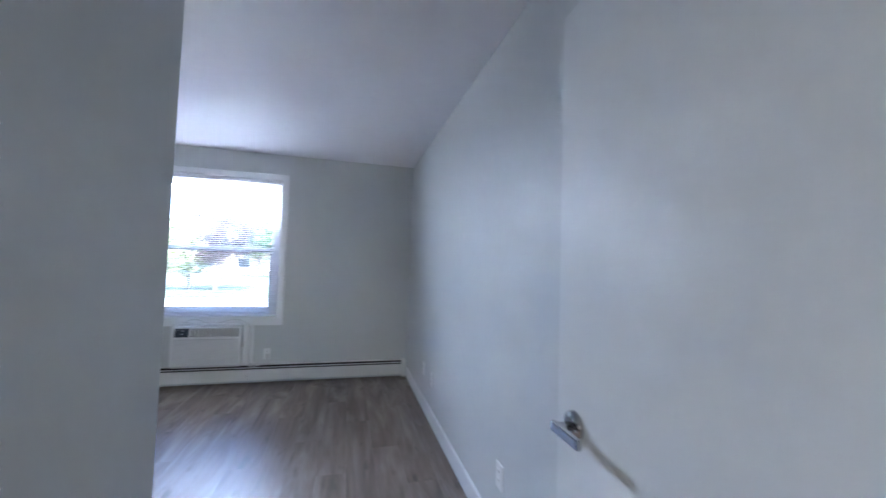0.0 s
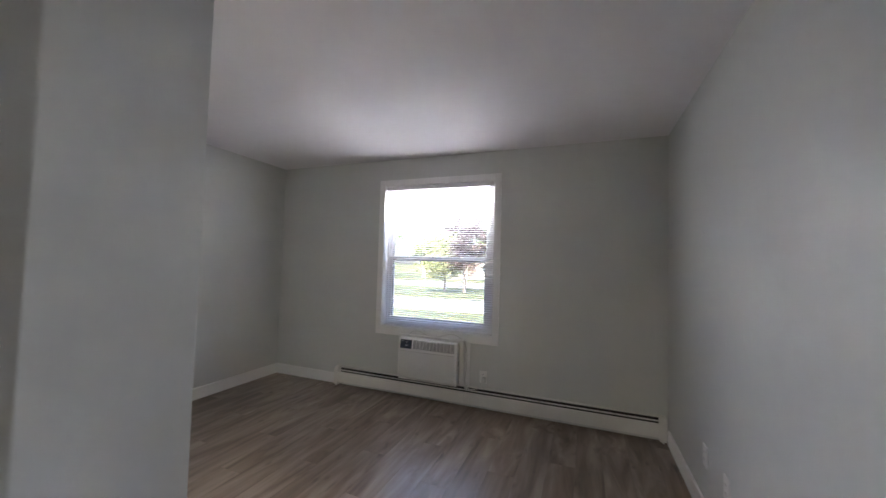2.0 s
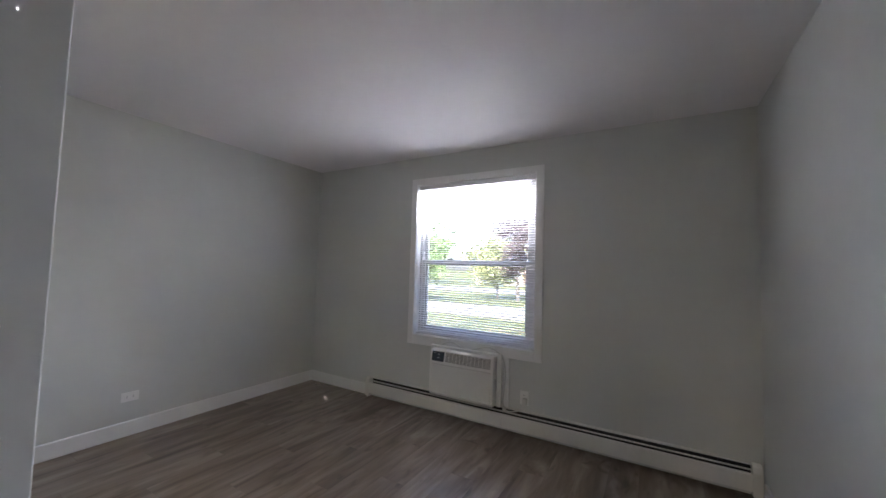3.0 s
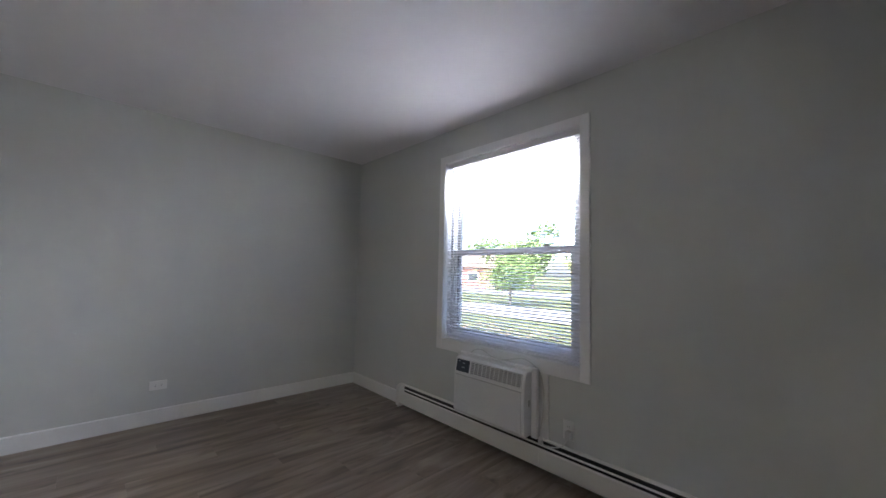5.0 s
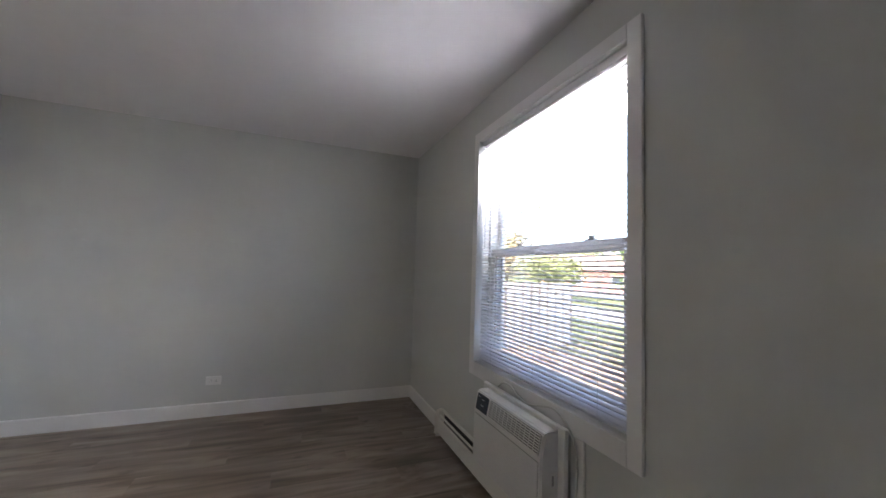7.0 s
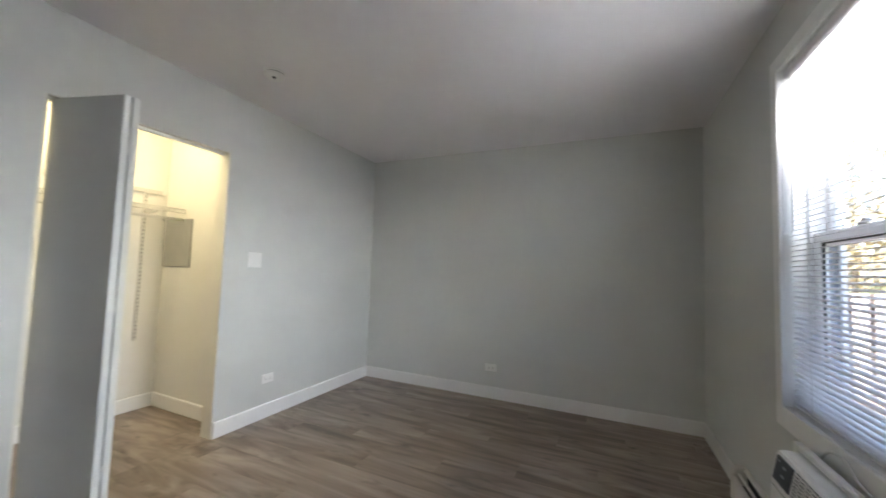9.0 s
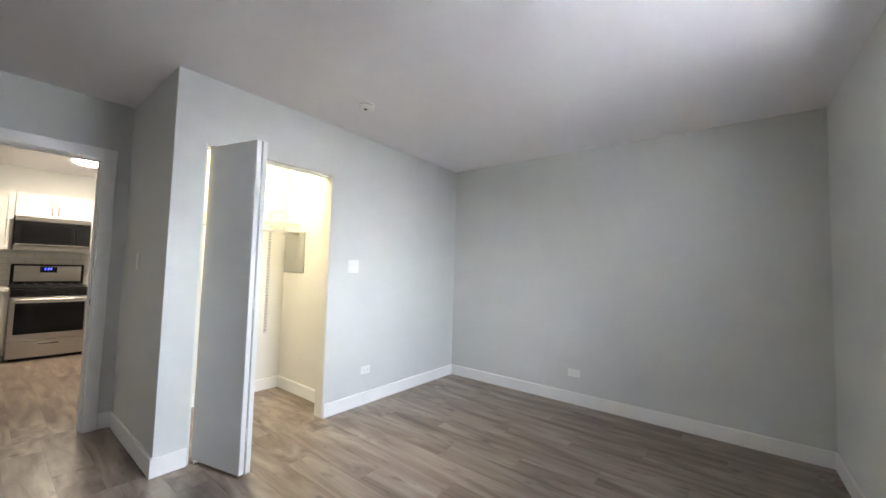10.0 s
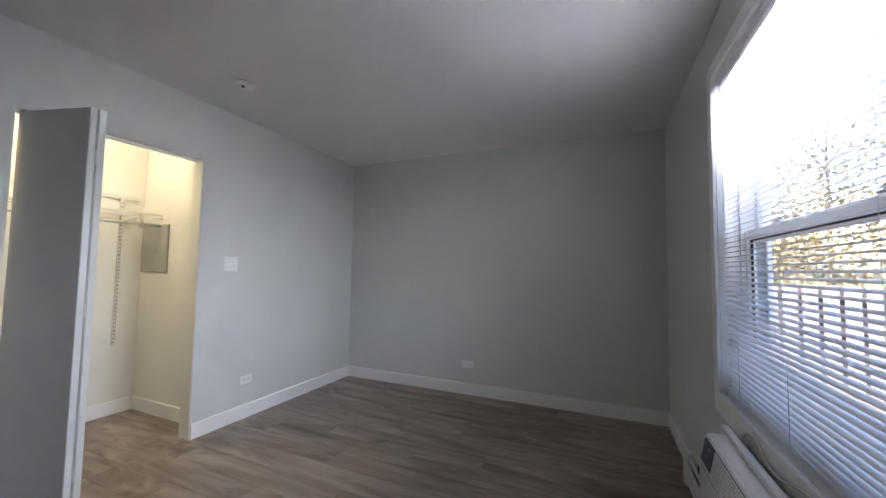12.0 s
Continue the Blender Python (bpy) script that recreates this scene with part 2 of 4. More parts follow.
def tube(bm, points, r, sides=8):
    """A bent cord or wire through the points, smoothed."""
    pts = [Vector(p) for p in points]
    fine = []
    for i in range(len(pts) - 1):
        p0, p1, p2, p3 = pts[max(i - 1, 0)], pts[i], pts[i + 1], pts[min(i + 2, len(pts) - 1)]
        for k in range(6):
            t = k / 6
            fine.append(0.5 * (2 * p1 + (p2 - p0) * t + (2 * p0 - 5 * p1 + 4 * p2 - p3) * t * t + (3 * p1 - p0 - 3 * p2 + p3) * t ** 3))
    fine.append(pts[-1])
    rings = []
    for i, p in enumerate(fine):
        d = (fine[min(i + 1, len(fine) - 1)] - fine[max(i - 1, 0)]).normalized()
        side = d.orthogonal().normalized() if i == 0 else (rings_side - d * rings_side.dot(d)).normalized()
        rings_side = side
        up = d.cross(side)
        rings.append([bm.verts.new(p + r * (math.cos(a) * side + math.sin(a) * up)) for a in (2 * math.pi * k / sides for k in range(sides))])
    for q, w in zip(rings, rings[1:]):
        for k in range(sides):
            bm.faces.new((q[k], q[(k + 1) % sides], w[(k + 1) % sides], w[k]))
    bm.faces.new(rings[0][::-1])
    bm.faces.new(rings[-1])
    return bm


def lathe(bm, centre, profile, axis="z", sides=32):
    """A turned shape: profile of (radius, height) about an axis through centre."""
    rings = []
    for r, h in profile:
        ring = []
        for k in range(sides):
            a = 2 * math.pi * k / sides
            c, s = r * math.cos(a), r * math.sin(a)
            v = {"z": (c, s, h), "x": (h, c, s), "y": (c, h, s)}[axis]
            ring.append(bm.verts.new(Vector(centre) + Vector(v)))
        rings.append(ring)
    for q, w in zip(rings, rings[1:]):
        for k in range(sides):
            bm.faces.new((q[k], q[(k + 1) % sides], w[(k + 1) % sides], w[k]))
    bm.faces.new(rings[0][::-1])
    bm.faces.new(rings[-1])
    bmesh.ops.recalc_face_normals(bm, faces=bm.faces)
    return bm


def prism(bm, outline, axis, lo, hi):
    """An outline in the other two axes, drawn out along one axis from lo to hi."""
    def at(p, q, t):
        return {"x": (t, p, q), "y": (p, t, q), "z": (p, q, t)}[axis]
    a = [bm.verts.new(at(p, q, lo)) for p, q in outline]
    b = [bm.verts.new(at(p, q, hi)) for p, q in outline]
    n = len(outline)
    for k in range(n):
        bm.faces.new((a[k], a[(k + 1) % n], b[(k + 1) % n], b[k]))
    bm.faces.new(a[::-1])
    bm.faces.new(b)
    bmesh.ops.recalc_face_normals(bm, faces=bm.faces)
    return bm


def mesh_of(name, bm, material, smooth=False):
    me = bpy.data.meshes.new(name)
    bm.to_mesh(me)
    bm.free()
    if material:
        me.materials.append(material)
    if smooth:
        for f in me.polygons:
            f.use_smooth = True
    return me


def thing(name, label, category, at=(0, 0, 0), turn=0.0, group="", kind=""):
    ob = new(name)
    ob.empty_display_size = 0.05
    ob.matrix_basis = Matrix.Translation(at) @ Matrix.Rotation(radians(turn), 4, "Z")
    PLACE[ob] = ob.matrix_basis.copy()
    return tagged(ob, label, category, group, kind)


def part(name, bm, material, parent, label="", smooth=False, local=False):
    """A mesh under a thing or part. Built in world metres, or in the parent's own if local."""
    if not local:
        bm.transform(PLACE[parent].inverted())
    ob = new(name, mesh_of(name, bm, material, smooth))
    ob.parent = parent
    PLACE[ob] = PLACE[parent].copy()
    return tagged(ob, label)


def solid(name, bm, material, label="", category="", kind="structure", smooth=False):
    ob = new(name, mesh_of(name, bm, material, smooth))
    PLACE[ob] = Matrix()
    return tagged(ob, label, category, kind=kind)


# ---- setting: floor, ceiling, walls ----
T = 0.12
floor = solid("floor", boxes((W - T, E + T, AY - T, N + 0.1, -0.2, -0.006), (KX0 - T, KX1 + T, KY - T, AY - T, -0.2, -0.006)), SUBFLOOR, "grey-brown wood-look vinyl plank floor", "floor")
solid("ceiling", boxes((W - T, KX1 + T, KY - T, N + 0.29, H, H + 0.2)), CEIL, "flat white painted ceiling", "ceiling")
solid("wall_west", boxes((W - T, W, S - 0.1, N + 0.29, -0.2, H)), PAINT, "light grey painted wall", "wall")
solid("wall_east", boxes((E, E + T, AY, N + 0.29, -0.2, H)), PAINT, "light grey painted wall beside the open door", "wall")
solid("wall_north", boxes((W, WX0 - 0.02, N, N + 0.2, -0.2, H), (WX1 + 0.02, E, N, N + 0.2, -0.2, H), (WX0 - 0.02, WX1 + 0.02, N, N + 0.2, -0.2, WZ0 - 0.02), (WX0 - 0.02, WX1 + 0.02, N, N + 0.2, WZ1 + 0.02, H)), PAINT, "light grey painted wall with the window", "wall")
solid("wall_south", boxes((W, CLX0, S - 0.1, S, -0.2, H), (CLX1, CX - 0.1, S - 0.1, S, -0.2, H), (CLX0, CLX1, S - 0.1, S, CLH, H)), PAINT, "light grey painted wall with the closet opening", "wall")
solid("wall_recess", boxes((CX - 0.1, CX, AY, S, -0.2, H)), PAINT, "light grey painted side wall of the entry recess", "wall")
solid("wall_kitchen", boxes((W, DX0 - 0.02, AY - T, AY, -0.2, H), (DX1 + 0.02, KX1, AY - T, AY, -0.2, H), (DX0 - 0.02, DX1 + 0.02, AY - T, AY, DH + 0.02, H)), PAINT, "light grey painted wall with the entry doorway", "wall")
solid("wall_closet_west", boxes((CWX - 0.1, CWX, CBY, S - 0.1, -0.2, H)), CREAM, "white painted closet side wall", "wall")
solid("wall_closet_back", boxes((CWX - 0.1, CX - 0.1, AY, CBY, -0.2, H)), CREAM, "white painted closet back wall", "wall")
solid("wall_closet_east", boxes((CX - 0.115, CX - 0.1, CBY, S - 0.1, 0, H)), CREAM, "white painted closet side wall", "wall")
solid("wall_closet_front", boxes((CWX, CLX0 - 0.02, S - 0.112, S - 0.1, 0, H), (CLX0 - 0.02, CLX1 + 0.02, S - 0.112, S - 0.1, CLH + 0.02, H)), CREAM, "white painted inside of the closet front", "wall")
solid("wall_kitchen_south", boxes((KX0, KX1, KY - T, KY, -0.2, H)), PAINT, "warm-lit grey kitchen wall behind the range", "wall")
solid("wall_kitchen_west", boxes((KX0 - T, KX0, KY - T, AY - T, -0.2, H)), PAINT, "grey painted kitchen wall", "wall")
solid("wall_kitchen_east", boxes((KX1, KX1 + T, KY - T, AY - T, -0.2, H)), PAINT, "grey painted kitchen wall", "wall")
solid("wall_outside", boxes((W - T, WX0 - 0.25, N + 0.2, N + 0.29, GROUND, H), (WX1 + 0.03, E + T, N + 0.2, N + 0.29, GROUND, H), (WX0 - 0.25, WX1 + 0.03, N + 0.2, N + 0.29, GROUND, WZ0 - 0.03), (WX0 - 0.25, WX1 + 0.03, N + 0.2, N + 0.29, WZ1 + 0.03, H)), BRICKM, "red brick outer wall", "wall")
solid("roof", boxes((W - 0.6, KX1 + 0.6, KY - 0.6, N + 0.5, H + 0.2, H + 0.35)), ROOFM, "flat roof slab over the flat", "roof")

# closet jambs and header lining
solid("trim_closet", boxes((CLX0, CLX0 + 0.005, S - 0.115, S - 0.004, 0, CLH), (CLX1 - 0.013, CLX1, S - 0.115, S - 0.004, 0, CLH), (CLX0 + 0.005, CLX1 - 0.013, S - 0.115, S - 0.004, CLH - 0.005, CLH), bevel=0.001), CREAM, "cream painted closet jamb", "trim")


def skirting(name, x0, x1, y0, y1, side):
    """A flat baseboard with an eased top edge, against the wall on the given side."""
    bm = bmesh.new()
    h, t = 0.115, 0.014
    out = [(0, 0.002), (t, 0.002), (t, h - 0.006), (t - 0.005, h), (0, h)]
    if side in "ns":
        k = -1 if side == "n" else 1
        prism(bm, [(y0 + k * a, b) for a, b in out], "x", x0, x1)
    else:
        k = -1 if side == "e" else 1
        prism(bm, [(x0 + k * a, b) for a, b in out], "y", y0, y1)
    return solid(name, bm, TRIM, "flat white painted baseboard", "baseboard")


skirting("baseboard_west", W, 0, S + 0.014, N - 0.014, "w")
skirting("baseboard_east", E, 0, AY + 0.014, N - 0.075, "e")
skirting("baseboard_north", W, -2.572, N, 0, "n")
skirting("baseboard_south", W, CLX0 - 0.003, S, 0, "s")
skirting("baseboard_corner", CLX1 + 0.003, CX + 0.014, S, 0, "s")
skirting("baseboard_recess", CX, 0, AY + 0.014, S, "w")
skirting("baseboard_entry", CX, DX0 - 0.089, AY, 0, "s")
skirting("baseboard_closet_west", CWX, 0, CBY + 0.014, S - 0.12, "w")
skirting("baseboard_closet_back", CWX, CX - 0.116, CBY, 0, "s")

# ---- entry door ----
door_frame = solid("trim_door", boxes((DX0 - 0.018, DX0, AY - T - 0.002, AY + 0.002, 0, DH), (DX1, DX1 + 0.018, AY - T - 0.002, AY + 0.002, 0, DH), (DX0 - 0.018, DX1 + 0.018, AY - T - 0.002, AY + 0.002, DH, DH + 0.018), (DX0, DX0 + 0.011, AY - 0.085, AY - 0.045, 0, DH), (DX0 + 0.011, DX1, AY - 0.085, AY - 0.045, DH - 0.011, DH)), TRIM, "white painted door jamb and stop", "trim")
for y0, y1, n in ((AY, AY + 0.017, "trim_casing_room"), (AY - T - 0.017, AY - T, "trim_casing_kitchen")):
    solid(n, boxes((DX0 - 0.085, DX0 - 0.006, y0, y1, 0, DH + 0.088), (DX1 + 0.006, DX1 + 0.085, y0, y1, 0, DH + 0.088), (DX0 - 0.006, DX1 + 0.006, y0, y1, DH + 0.006, DH + 0.088), bevel=0.003), TRIM, "flat white painted door casing", "trim")
strike = thing("strike_plate", "small steel strike plate on the white door jamb", "strike plate", (DX0, AY - 0.02, 0.96))
part("plate", boxes((DX0 + 0.0005, DX0 + 0.003, AY - 0.034, AY - 0.006, 0.93, 0.99), bevel=0.001), CHROME, strike)
part("hole", boxes((DX0 + 0.001, DX0 + 0.0036, AY - 0.027, AY - 0.013, 0.948, 0.972)), DARK, strike)

door_1 = thing("door_1", "flat white painted entry door standing open, satin nickel lever", "door", (DX1 - 0.002, AY - 0.004, 0), kind="structure")
door_1.matrix_basis = pose(DX1 - 0.002, AY + 0.004, 0, 0, 0, -92.0)
PLACE[door_1] = door_1.matrix_basis.copy()
DW = DX1 - DX0 - 0.006
# leaf in its own axes: -x runs from the hinge to the free edge, +y is the kitchen side when shut
part("leaf", box(bmesh.new(), -DW, 0, -0.037, 0, 0.012, DH - 0.004, bevel=0.0015), DOORP, door_1, local=True)
for s, y in ((-1, -0.037), (1, 0.0)):
    handle = part("lever_handle", lathe(bmesh.new(), (-DW + 0.082, y, 0.937), [(0.036, 0), (0.036, s * 0.006), (0.032, s * 0.013), (0.022, s * 0.016)], "y"), CHROME, door_1, "satin nickel lever on a round rose", smooth=False, local=True)
    part("neck", rod(bmesh.new(), (-DW + 0.082, y + s * 0.008, 0.937), (-DW + 0.082, y + s * 0.058, 0.937), 0.011), CHROME, handle, smooth=True, local=True)
    bm = bmesh.new()
    y0, y1 = sorted((y + s * 0.046, y + s * 0.060))
    prism(bm, [(-DW + 0.066, 0.924), (-DW + 0.068, 0.949), (-DW + 0.178, 0.949), (-DW + 0.180, 0.926)], "y", y0, y1)
    bmesh.ops.bevel(bm, geom=list(bm.edges), offset=0.002, segments=2, affect="EDGES")
    part("lever", bm, CHROME, handle, local=True)
part("latch_plate", boxes((-DW - 0.0015, -DW + 0.0005, -0.031, -0.006, 0.907, 0.967)), CHROME, door_1, "steel latch plate", local=True)
for z in (0.22, 1.0, 1.82):
    part("hinge", rod(bmesh.new(), (0.004, 0.006, z - 0.045), (0.004, 0.006, z + 0.045), 0.006), CHROME, door_1, "steel butt hinge", local=True)

# ---- closet bifold door ----
bifold = thing("bifold_door", "white flush bifold closet door folded open", "closet door", (-0.7390, S, 0))


def leaf_between(a, b, thick):
    """A door panel on its edge from a to b on the plan."""
    a, b = Vector((*a, 0)), Vector((*b, 0))
    d = b - a
    bm = box(bmesh.new(), 0, d.length, -thick / 2, thick / 2, 0.022, 2.052, bevel=0.0025)
    bm.transform(Matrix.Translation(a) @ Matrix.Rotation(math.atan2(d.y, d.x), 4, "Z"))
    return bm


pa = part("panel", leaf_between((-0.7380, S - 0.030), (-0.8490, 1.140), 0.033), DOORP, bifold, "flush white door panel")
pb = part("panel", leaf_between((-0.7770, S - 0.026), (-0.8850, 1.144), 0.033), DOORP, bifold, "flush white door panel")
for z in (0.25, 1.03, 1.80):
    part("hinge", boxes((-0.8720, -0.8620, 1.1200, 1.1425, z - 0.035, z + 0.035)), DOORP, bifold, "painted hinge leaf between the panels")
part("pivot", boxes((-0.7640, -0.7260, S - 0.030, S + 0.012, 2.0525, 2.057), (-0.7520, -0.7400, S - 0.024, S - 0.012, 2.057, 2.062)), CHROME, bifold, "steel top pivot")
part("floor_bracket", boxes((-0.7600, -0.7200, S - 0.05, S + 0.03, 0.0015, 0.006), (-0.7230, -0.7200, S - 0.03, S + 0.03, 0.006, 0.03)), CHROME, bifold, "steel floor pivot bracket")
track = thing("bifold_track", "steel bifold track under the closet header", "door track", (-1.1, S - 0.05, CLH - 0.016))
part("channel", boxes((CLX0 + 0.02, CLX1 - 0.02, S - 0.062, S - 0.034, CLH - 0.022, CLH - 0.0055)), TRIM, track)

# ---- closet fittings ----
lamp = thing("closet_lamp", "warm glowing round closet ceiling lamp", "ceiling lamp", (-1.18, 0.13, H))
part("base", lathe(bmesh.new(), (-1.18, 0.13, H - 0.025), [(0.13, 0), (0.14, 0.005), (0.14, 0.025)]), TRIM, lamp)
part("diffuser", lathe(bmesh.new(), (-1.18, 0.13, H - 0.025), [(0.02, -0.06), (0.07, -0.052), (0.11, -0.028), (0.125, 0.0)]), LAMPW, lamp, "glowing opal diffuser", smooth=True)

ebox = thing("breaker_panel", "grey steel breaker panel cover on the closet wall", "breaker panel", (CWX, -0.11, 1.4))
part("cover", boxes((CWX + 0.0005, CWX + 0.012, -0.300, 0.078, 1.20, 1.616), bevel=0.003), PANELGREY, ebox)
part("door", boxes((CWX + 0.0125, CWX + 0.0145, -0.292, 0.070, 1.208, 1.608), bevel=0.0008), PANELGREY, ebox)
part("latch", boxes((CWX + 0.015, CWX + 0.018, 0.035, 0.055, 1.39, 1.43), bevel=0.001), PANELGREY, ebox)

shelf = thing("wire_shelf", "white wire closet shelf with hanging rod on slotted brackets", "wire shelf", (-1.2, CBY, 1.69))
SZ, SX0, SX1 = 1.69, CWX + 0.004, CX - 0.12
for y in (CBY + 0.02, CBY + 0.16, CBY + 0.30):
    part("long_wire", rod(bmesh.new(), (SX0 + 0.01, y, SZ), (SX1 - 0.005, y, SZ), 0.0045, sides=8), WIRE, shelf)
part("long_wire", rod(bmesh.new(), (SX0 + 0.01, CBY + 0.305, SZ - 0.03), (SX1 - 0.005, CBY + 0.305, SZ - 0.03), 0.0045, sides=8), WIRE, shelf)
bm = bmesh.new()
x = SX0 + 0.02
while x < SX1 - 0.02:
    rod(bm, (x, CBY + 0.015, SZ + 0.004), (x, CBY + 0.302, SZ + 0.004), 0.0016, sides=5)
    rod(bm, (x, CBY + 0.303, SZ + 0.004), (x, CBY + 0.306, SZ - 0.032), 0.0016, sides=5)
    x += 0.0254
tagged(part("cross_wires", bm, WIRE, shelf), kind="stuff")
part("hanging_rod", rod(bmesh.new(), (SX0 + 0.01, CBY + 0.275, SZ - 0.085), (SX1 - 0.005, CBY + 0.275, SZ - 0.085), 0.0125, sides=16), WIRE, shelf, smooth=True)
for x in (-1.657, -0.89):
    standard = part("slotted_standard", boxes((x - 0.0125, x + 0.0125, CBY + 0.0005, CBY + 0.013, 0.58, 1.853), bevel=0.001), WIRE, shelf, "slotted wall standard")
    for k in range(38):
        z = 0.60 + k * 0.032
        for dx in (-0.005, 0.005):
            part("slot", boxes((x + dx - 0.0022, x + dx + 0.0022, CBY + 0.0131, CBY + 0.0138, z, z + 0.015)), VENTGREY, standard)
    part("bracket", prism(bmesh.new(), [(CBY + 0.013, SZ - 0.006), (CBY + 0.285, SZ - 0.006), (CBY + 0.285, SZ - 0.016), (CBY + 0.013, SZ - 0.065)], "x", x - 0.004, x + 0.004), WIRE, shelf, "sheet steel shelf bracket")
    part("rod_hook", tube(bmesh.new(), [(x - 0.014, CBY + 0.232, SZ - 0.012), (x - 0.014, CBY + 0.246, SZ - 0.050), (x - 0.014, CBY + 0.252, SZ - 0.088), (x - 0.014, CBY + 0.274, SZ - 0.108), (x - 0.014, CBY + 0.298, SZ - 0.090), (x - 0.014, CBY + 0.300, SZ - 0.072)], 0.0075), WIRE, shelf, "thick white rod hook", smooth=True)
part("hang_track", boxes((-1.783, SX1 - 0.02, CBY + 0.0005, CBY + 0.012, 1.826, 1.862), bevel=0.0015), WIRE, shelf, "wall track that carries the standards")

# ---- window ----
window_1 = thing("window_1", "white vinyl double-hung window with a flat white casing", "window", (WX0, N, WZ0), kind="structure")
cw, cb = 0.066, 0.092
part("window_casing", boxes((WX0 - cw, WX0 - 0.0005, N - 0.017, N - 0.0005, WZ0 - cb, WZ1 + cw), (WX1 + 0.0005, WX1 + cw, N - 0.017, N - 0.0005, WZ0 - cb, WZ1 + cw), (WX0 - 0.0005, WX1 + 0.0005, N - 0.017, N - 0.0005, WZ1 + 0.0005, WZ1 + cw), (WX0 - 0.0005, WX1 + 0.0005, N - 0.017, N - 0.0005, WZ0 - cb, WZ0 - 0.0005), bevel=0.003), TRIM, window_1)
part("jamb_lining", boxes((WX0 - 0.018, WX0, N - 0.001, N + 0.08, WZ0, WZ1), (WX1, WX1 + 0.018, N - 0.001, N + 0.08, WZ0, WZ1), (WX0 - 0.018, WX1 + 0.018, N - 0.001, N + 0.08, WZ1, WZ1 + 0.018), (WX0 - 0.018, WX1 + 0.018, N - 0.001, N + 0.08, WZ0 - 0.018, WZ0)), TRIM, window_1)
fx0, fx1, fz0, fz1 = WX0 - 0.012, WX1 - 0.042, WZ0 + 0.004, WZ1 - 0.004
part("window_frame", boxes((fx0 - 0.02, fx0 + 0.03, N + 0.081, N + 0.19, fz0, fz1), (fx1 - 0.03, WX1 + 0.016, N + 0.081, N + 0.19, fz0, fz1), (fx0 + 0.03, fx1 - 0.03, N + 0.081, N + 0.19, fz1 - 0.035, fz1 + 0.01), (fx0 + 0.03, fx1 - 0.03, N + 0.081, N + 0.19, fz0 - 0.01, fz0 + 0.03), bevel=0.002), VINYL, window_1)
MZ = 1.43


def sash(name, z0, z1, y, stile, lower):
    """A sash of four rails with its pane and black glazing gasket."""
    x0, x1 = fx0 + 0.031, fx1 - 0.031
    t0, t1 = (0.05, 0.042) if not lower else (0.042, 0.055)   # top and bottom rail
    fr = part(name, boxes((x0, x0 + stile, y, y + 0.035, z0, z1), (x1 - stile, x1, y, y + 0.035, z0, z1), (x0 + stile, x1 - stile, y, y + 0.035, z1 - t0, z1), (x0 + stile, x1 - stile, y, y + 0.035, z0, z0 + t1), bevel=0.004), VINYL, window_1)
    gx0, gx1, gz0, gz1 = x0 + stile, x1 - stile, z0 + t1, z1 - t0
    part("gasket", boxes((gx0 - 0.001, gx0 + 0.005, y + 0.012, y + 0.024, gz0, gz1), (gx1 - 0.005, gx1 + 0.001, y + 0.012, y + 0.024, gz0, gz1), (gx0, gx1, y + 0.012, y + 0.024, gz1 - 0.005, gz1 + 0.001), (gx0, gx1, y + 0.012, y + 0.024, gz0 - 0.001, gz0 + 0.005)), GASKET if lower else VINYL, fr)
    pane = part("pane", boxes((gx0 + 0.004, gx1 - 0.004, y + 0.016, y + 0.020, gz0 + 0.004, gz1 - 0.004)), GLASS, fr, "clear window glass")
    pane.visible_shadow = False
    return fr


upper = sash("upper_sash", MZ - 0.02, fz1 - 0.036, N + 0.135, 0.035, False)
lower = sash("lower_sash", fz0 + 0.031, MZ + 0.03, N + 0.092, 0.038, True)
for x in (-1.68, -1.10):
    part("sash_lock", boxes((x - 0.03, x + 0.03, N + 0.096, N + 0.122, MZ + 0.0305, MZ + 0.040), (x - 0.006, x + 0.022, N + 0.094, N + 0.110, MZ + 0.040, MZ + 0.052), bevel=0.002), PANELGREY, lower, "grey cam sash lock")
# liners coloured dark to give the open channel its shade
part("sash_track", boxes((fx0 + 0.030, fx0 + 0.034, N + 0.130, N + 0.172, fz0 + 0.03, MZ - 0.021), (fx1 - 0.034, fx1 - 0.030, N + 0.130, N + 0.172, fz0 + 0.03, MZ - 0.021)), TRACKDARK, window_1, "sash track with its shade painted dark")
part("outer_stop", boxes((fx0 + 0.03, fx0 + 0.05, N + 0.173, N + 0.19, fz0 + 0.03, fz1 - 0.035), (fx1 - 0.05, fx1 - 0.03, N + 0.173, N + 0.19, fz0 + 0.03, fz1 - 0.035)), VINYL, window_1)

# ---- blind ----
blind = thing("mini_blind", "white horizontal mini blind lowered with its slats open", "window blind", ((WX0 + WX1) / 2, N + 0.03, WZ1))
BX0, BX1, BY = WX0 + 0.008, WX1 - 0.008, N + 0.030
part("headrail", boxes((BX0, BX1, BY - 0.020, BY + 0.020, WZ1 - 0.042, WZ1 - 0.002), bevel=0.003), SLAT, blind)
part("bottom_rail", boxes((BX0 + 0.003, BX1 - 0.003, BY - 0.013, BY + 0.013, WZ0 + 0.010, WZ0 + 0.022), bevel=0.003), SLAT, blind)
slat_bm = bmesh.new()
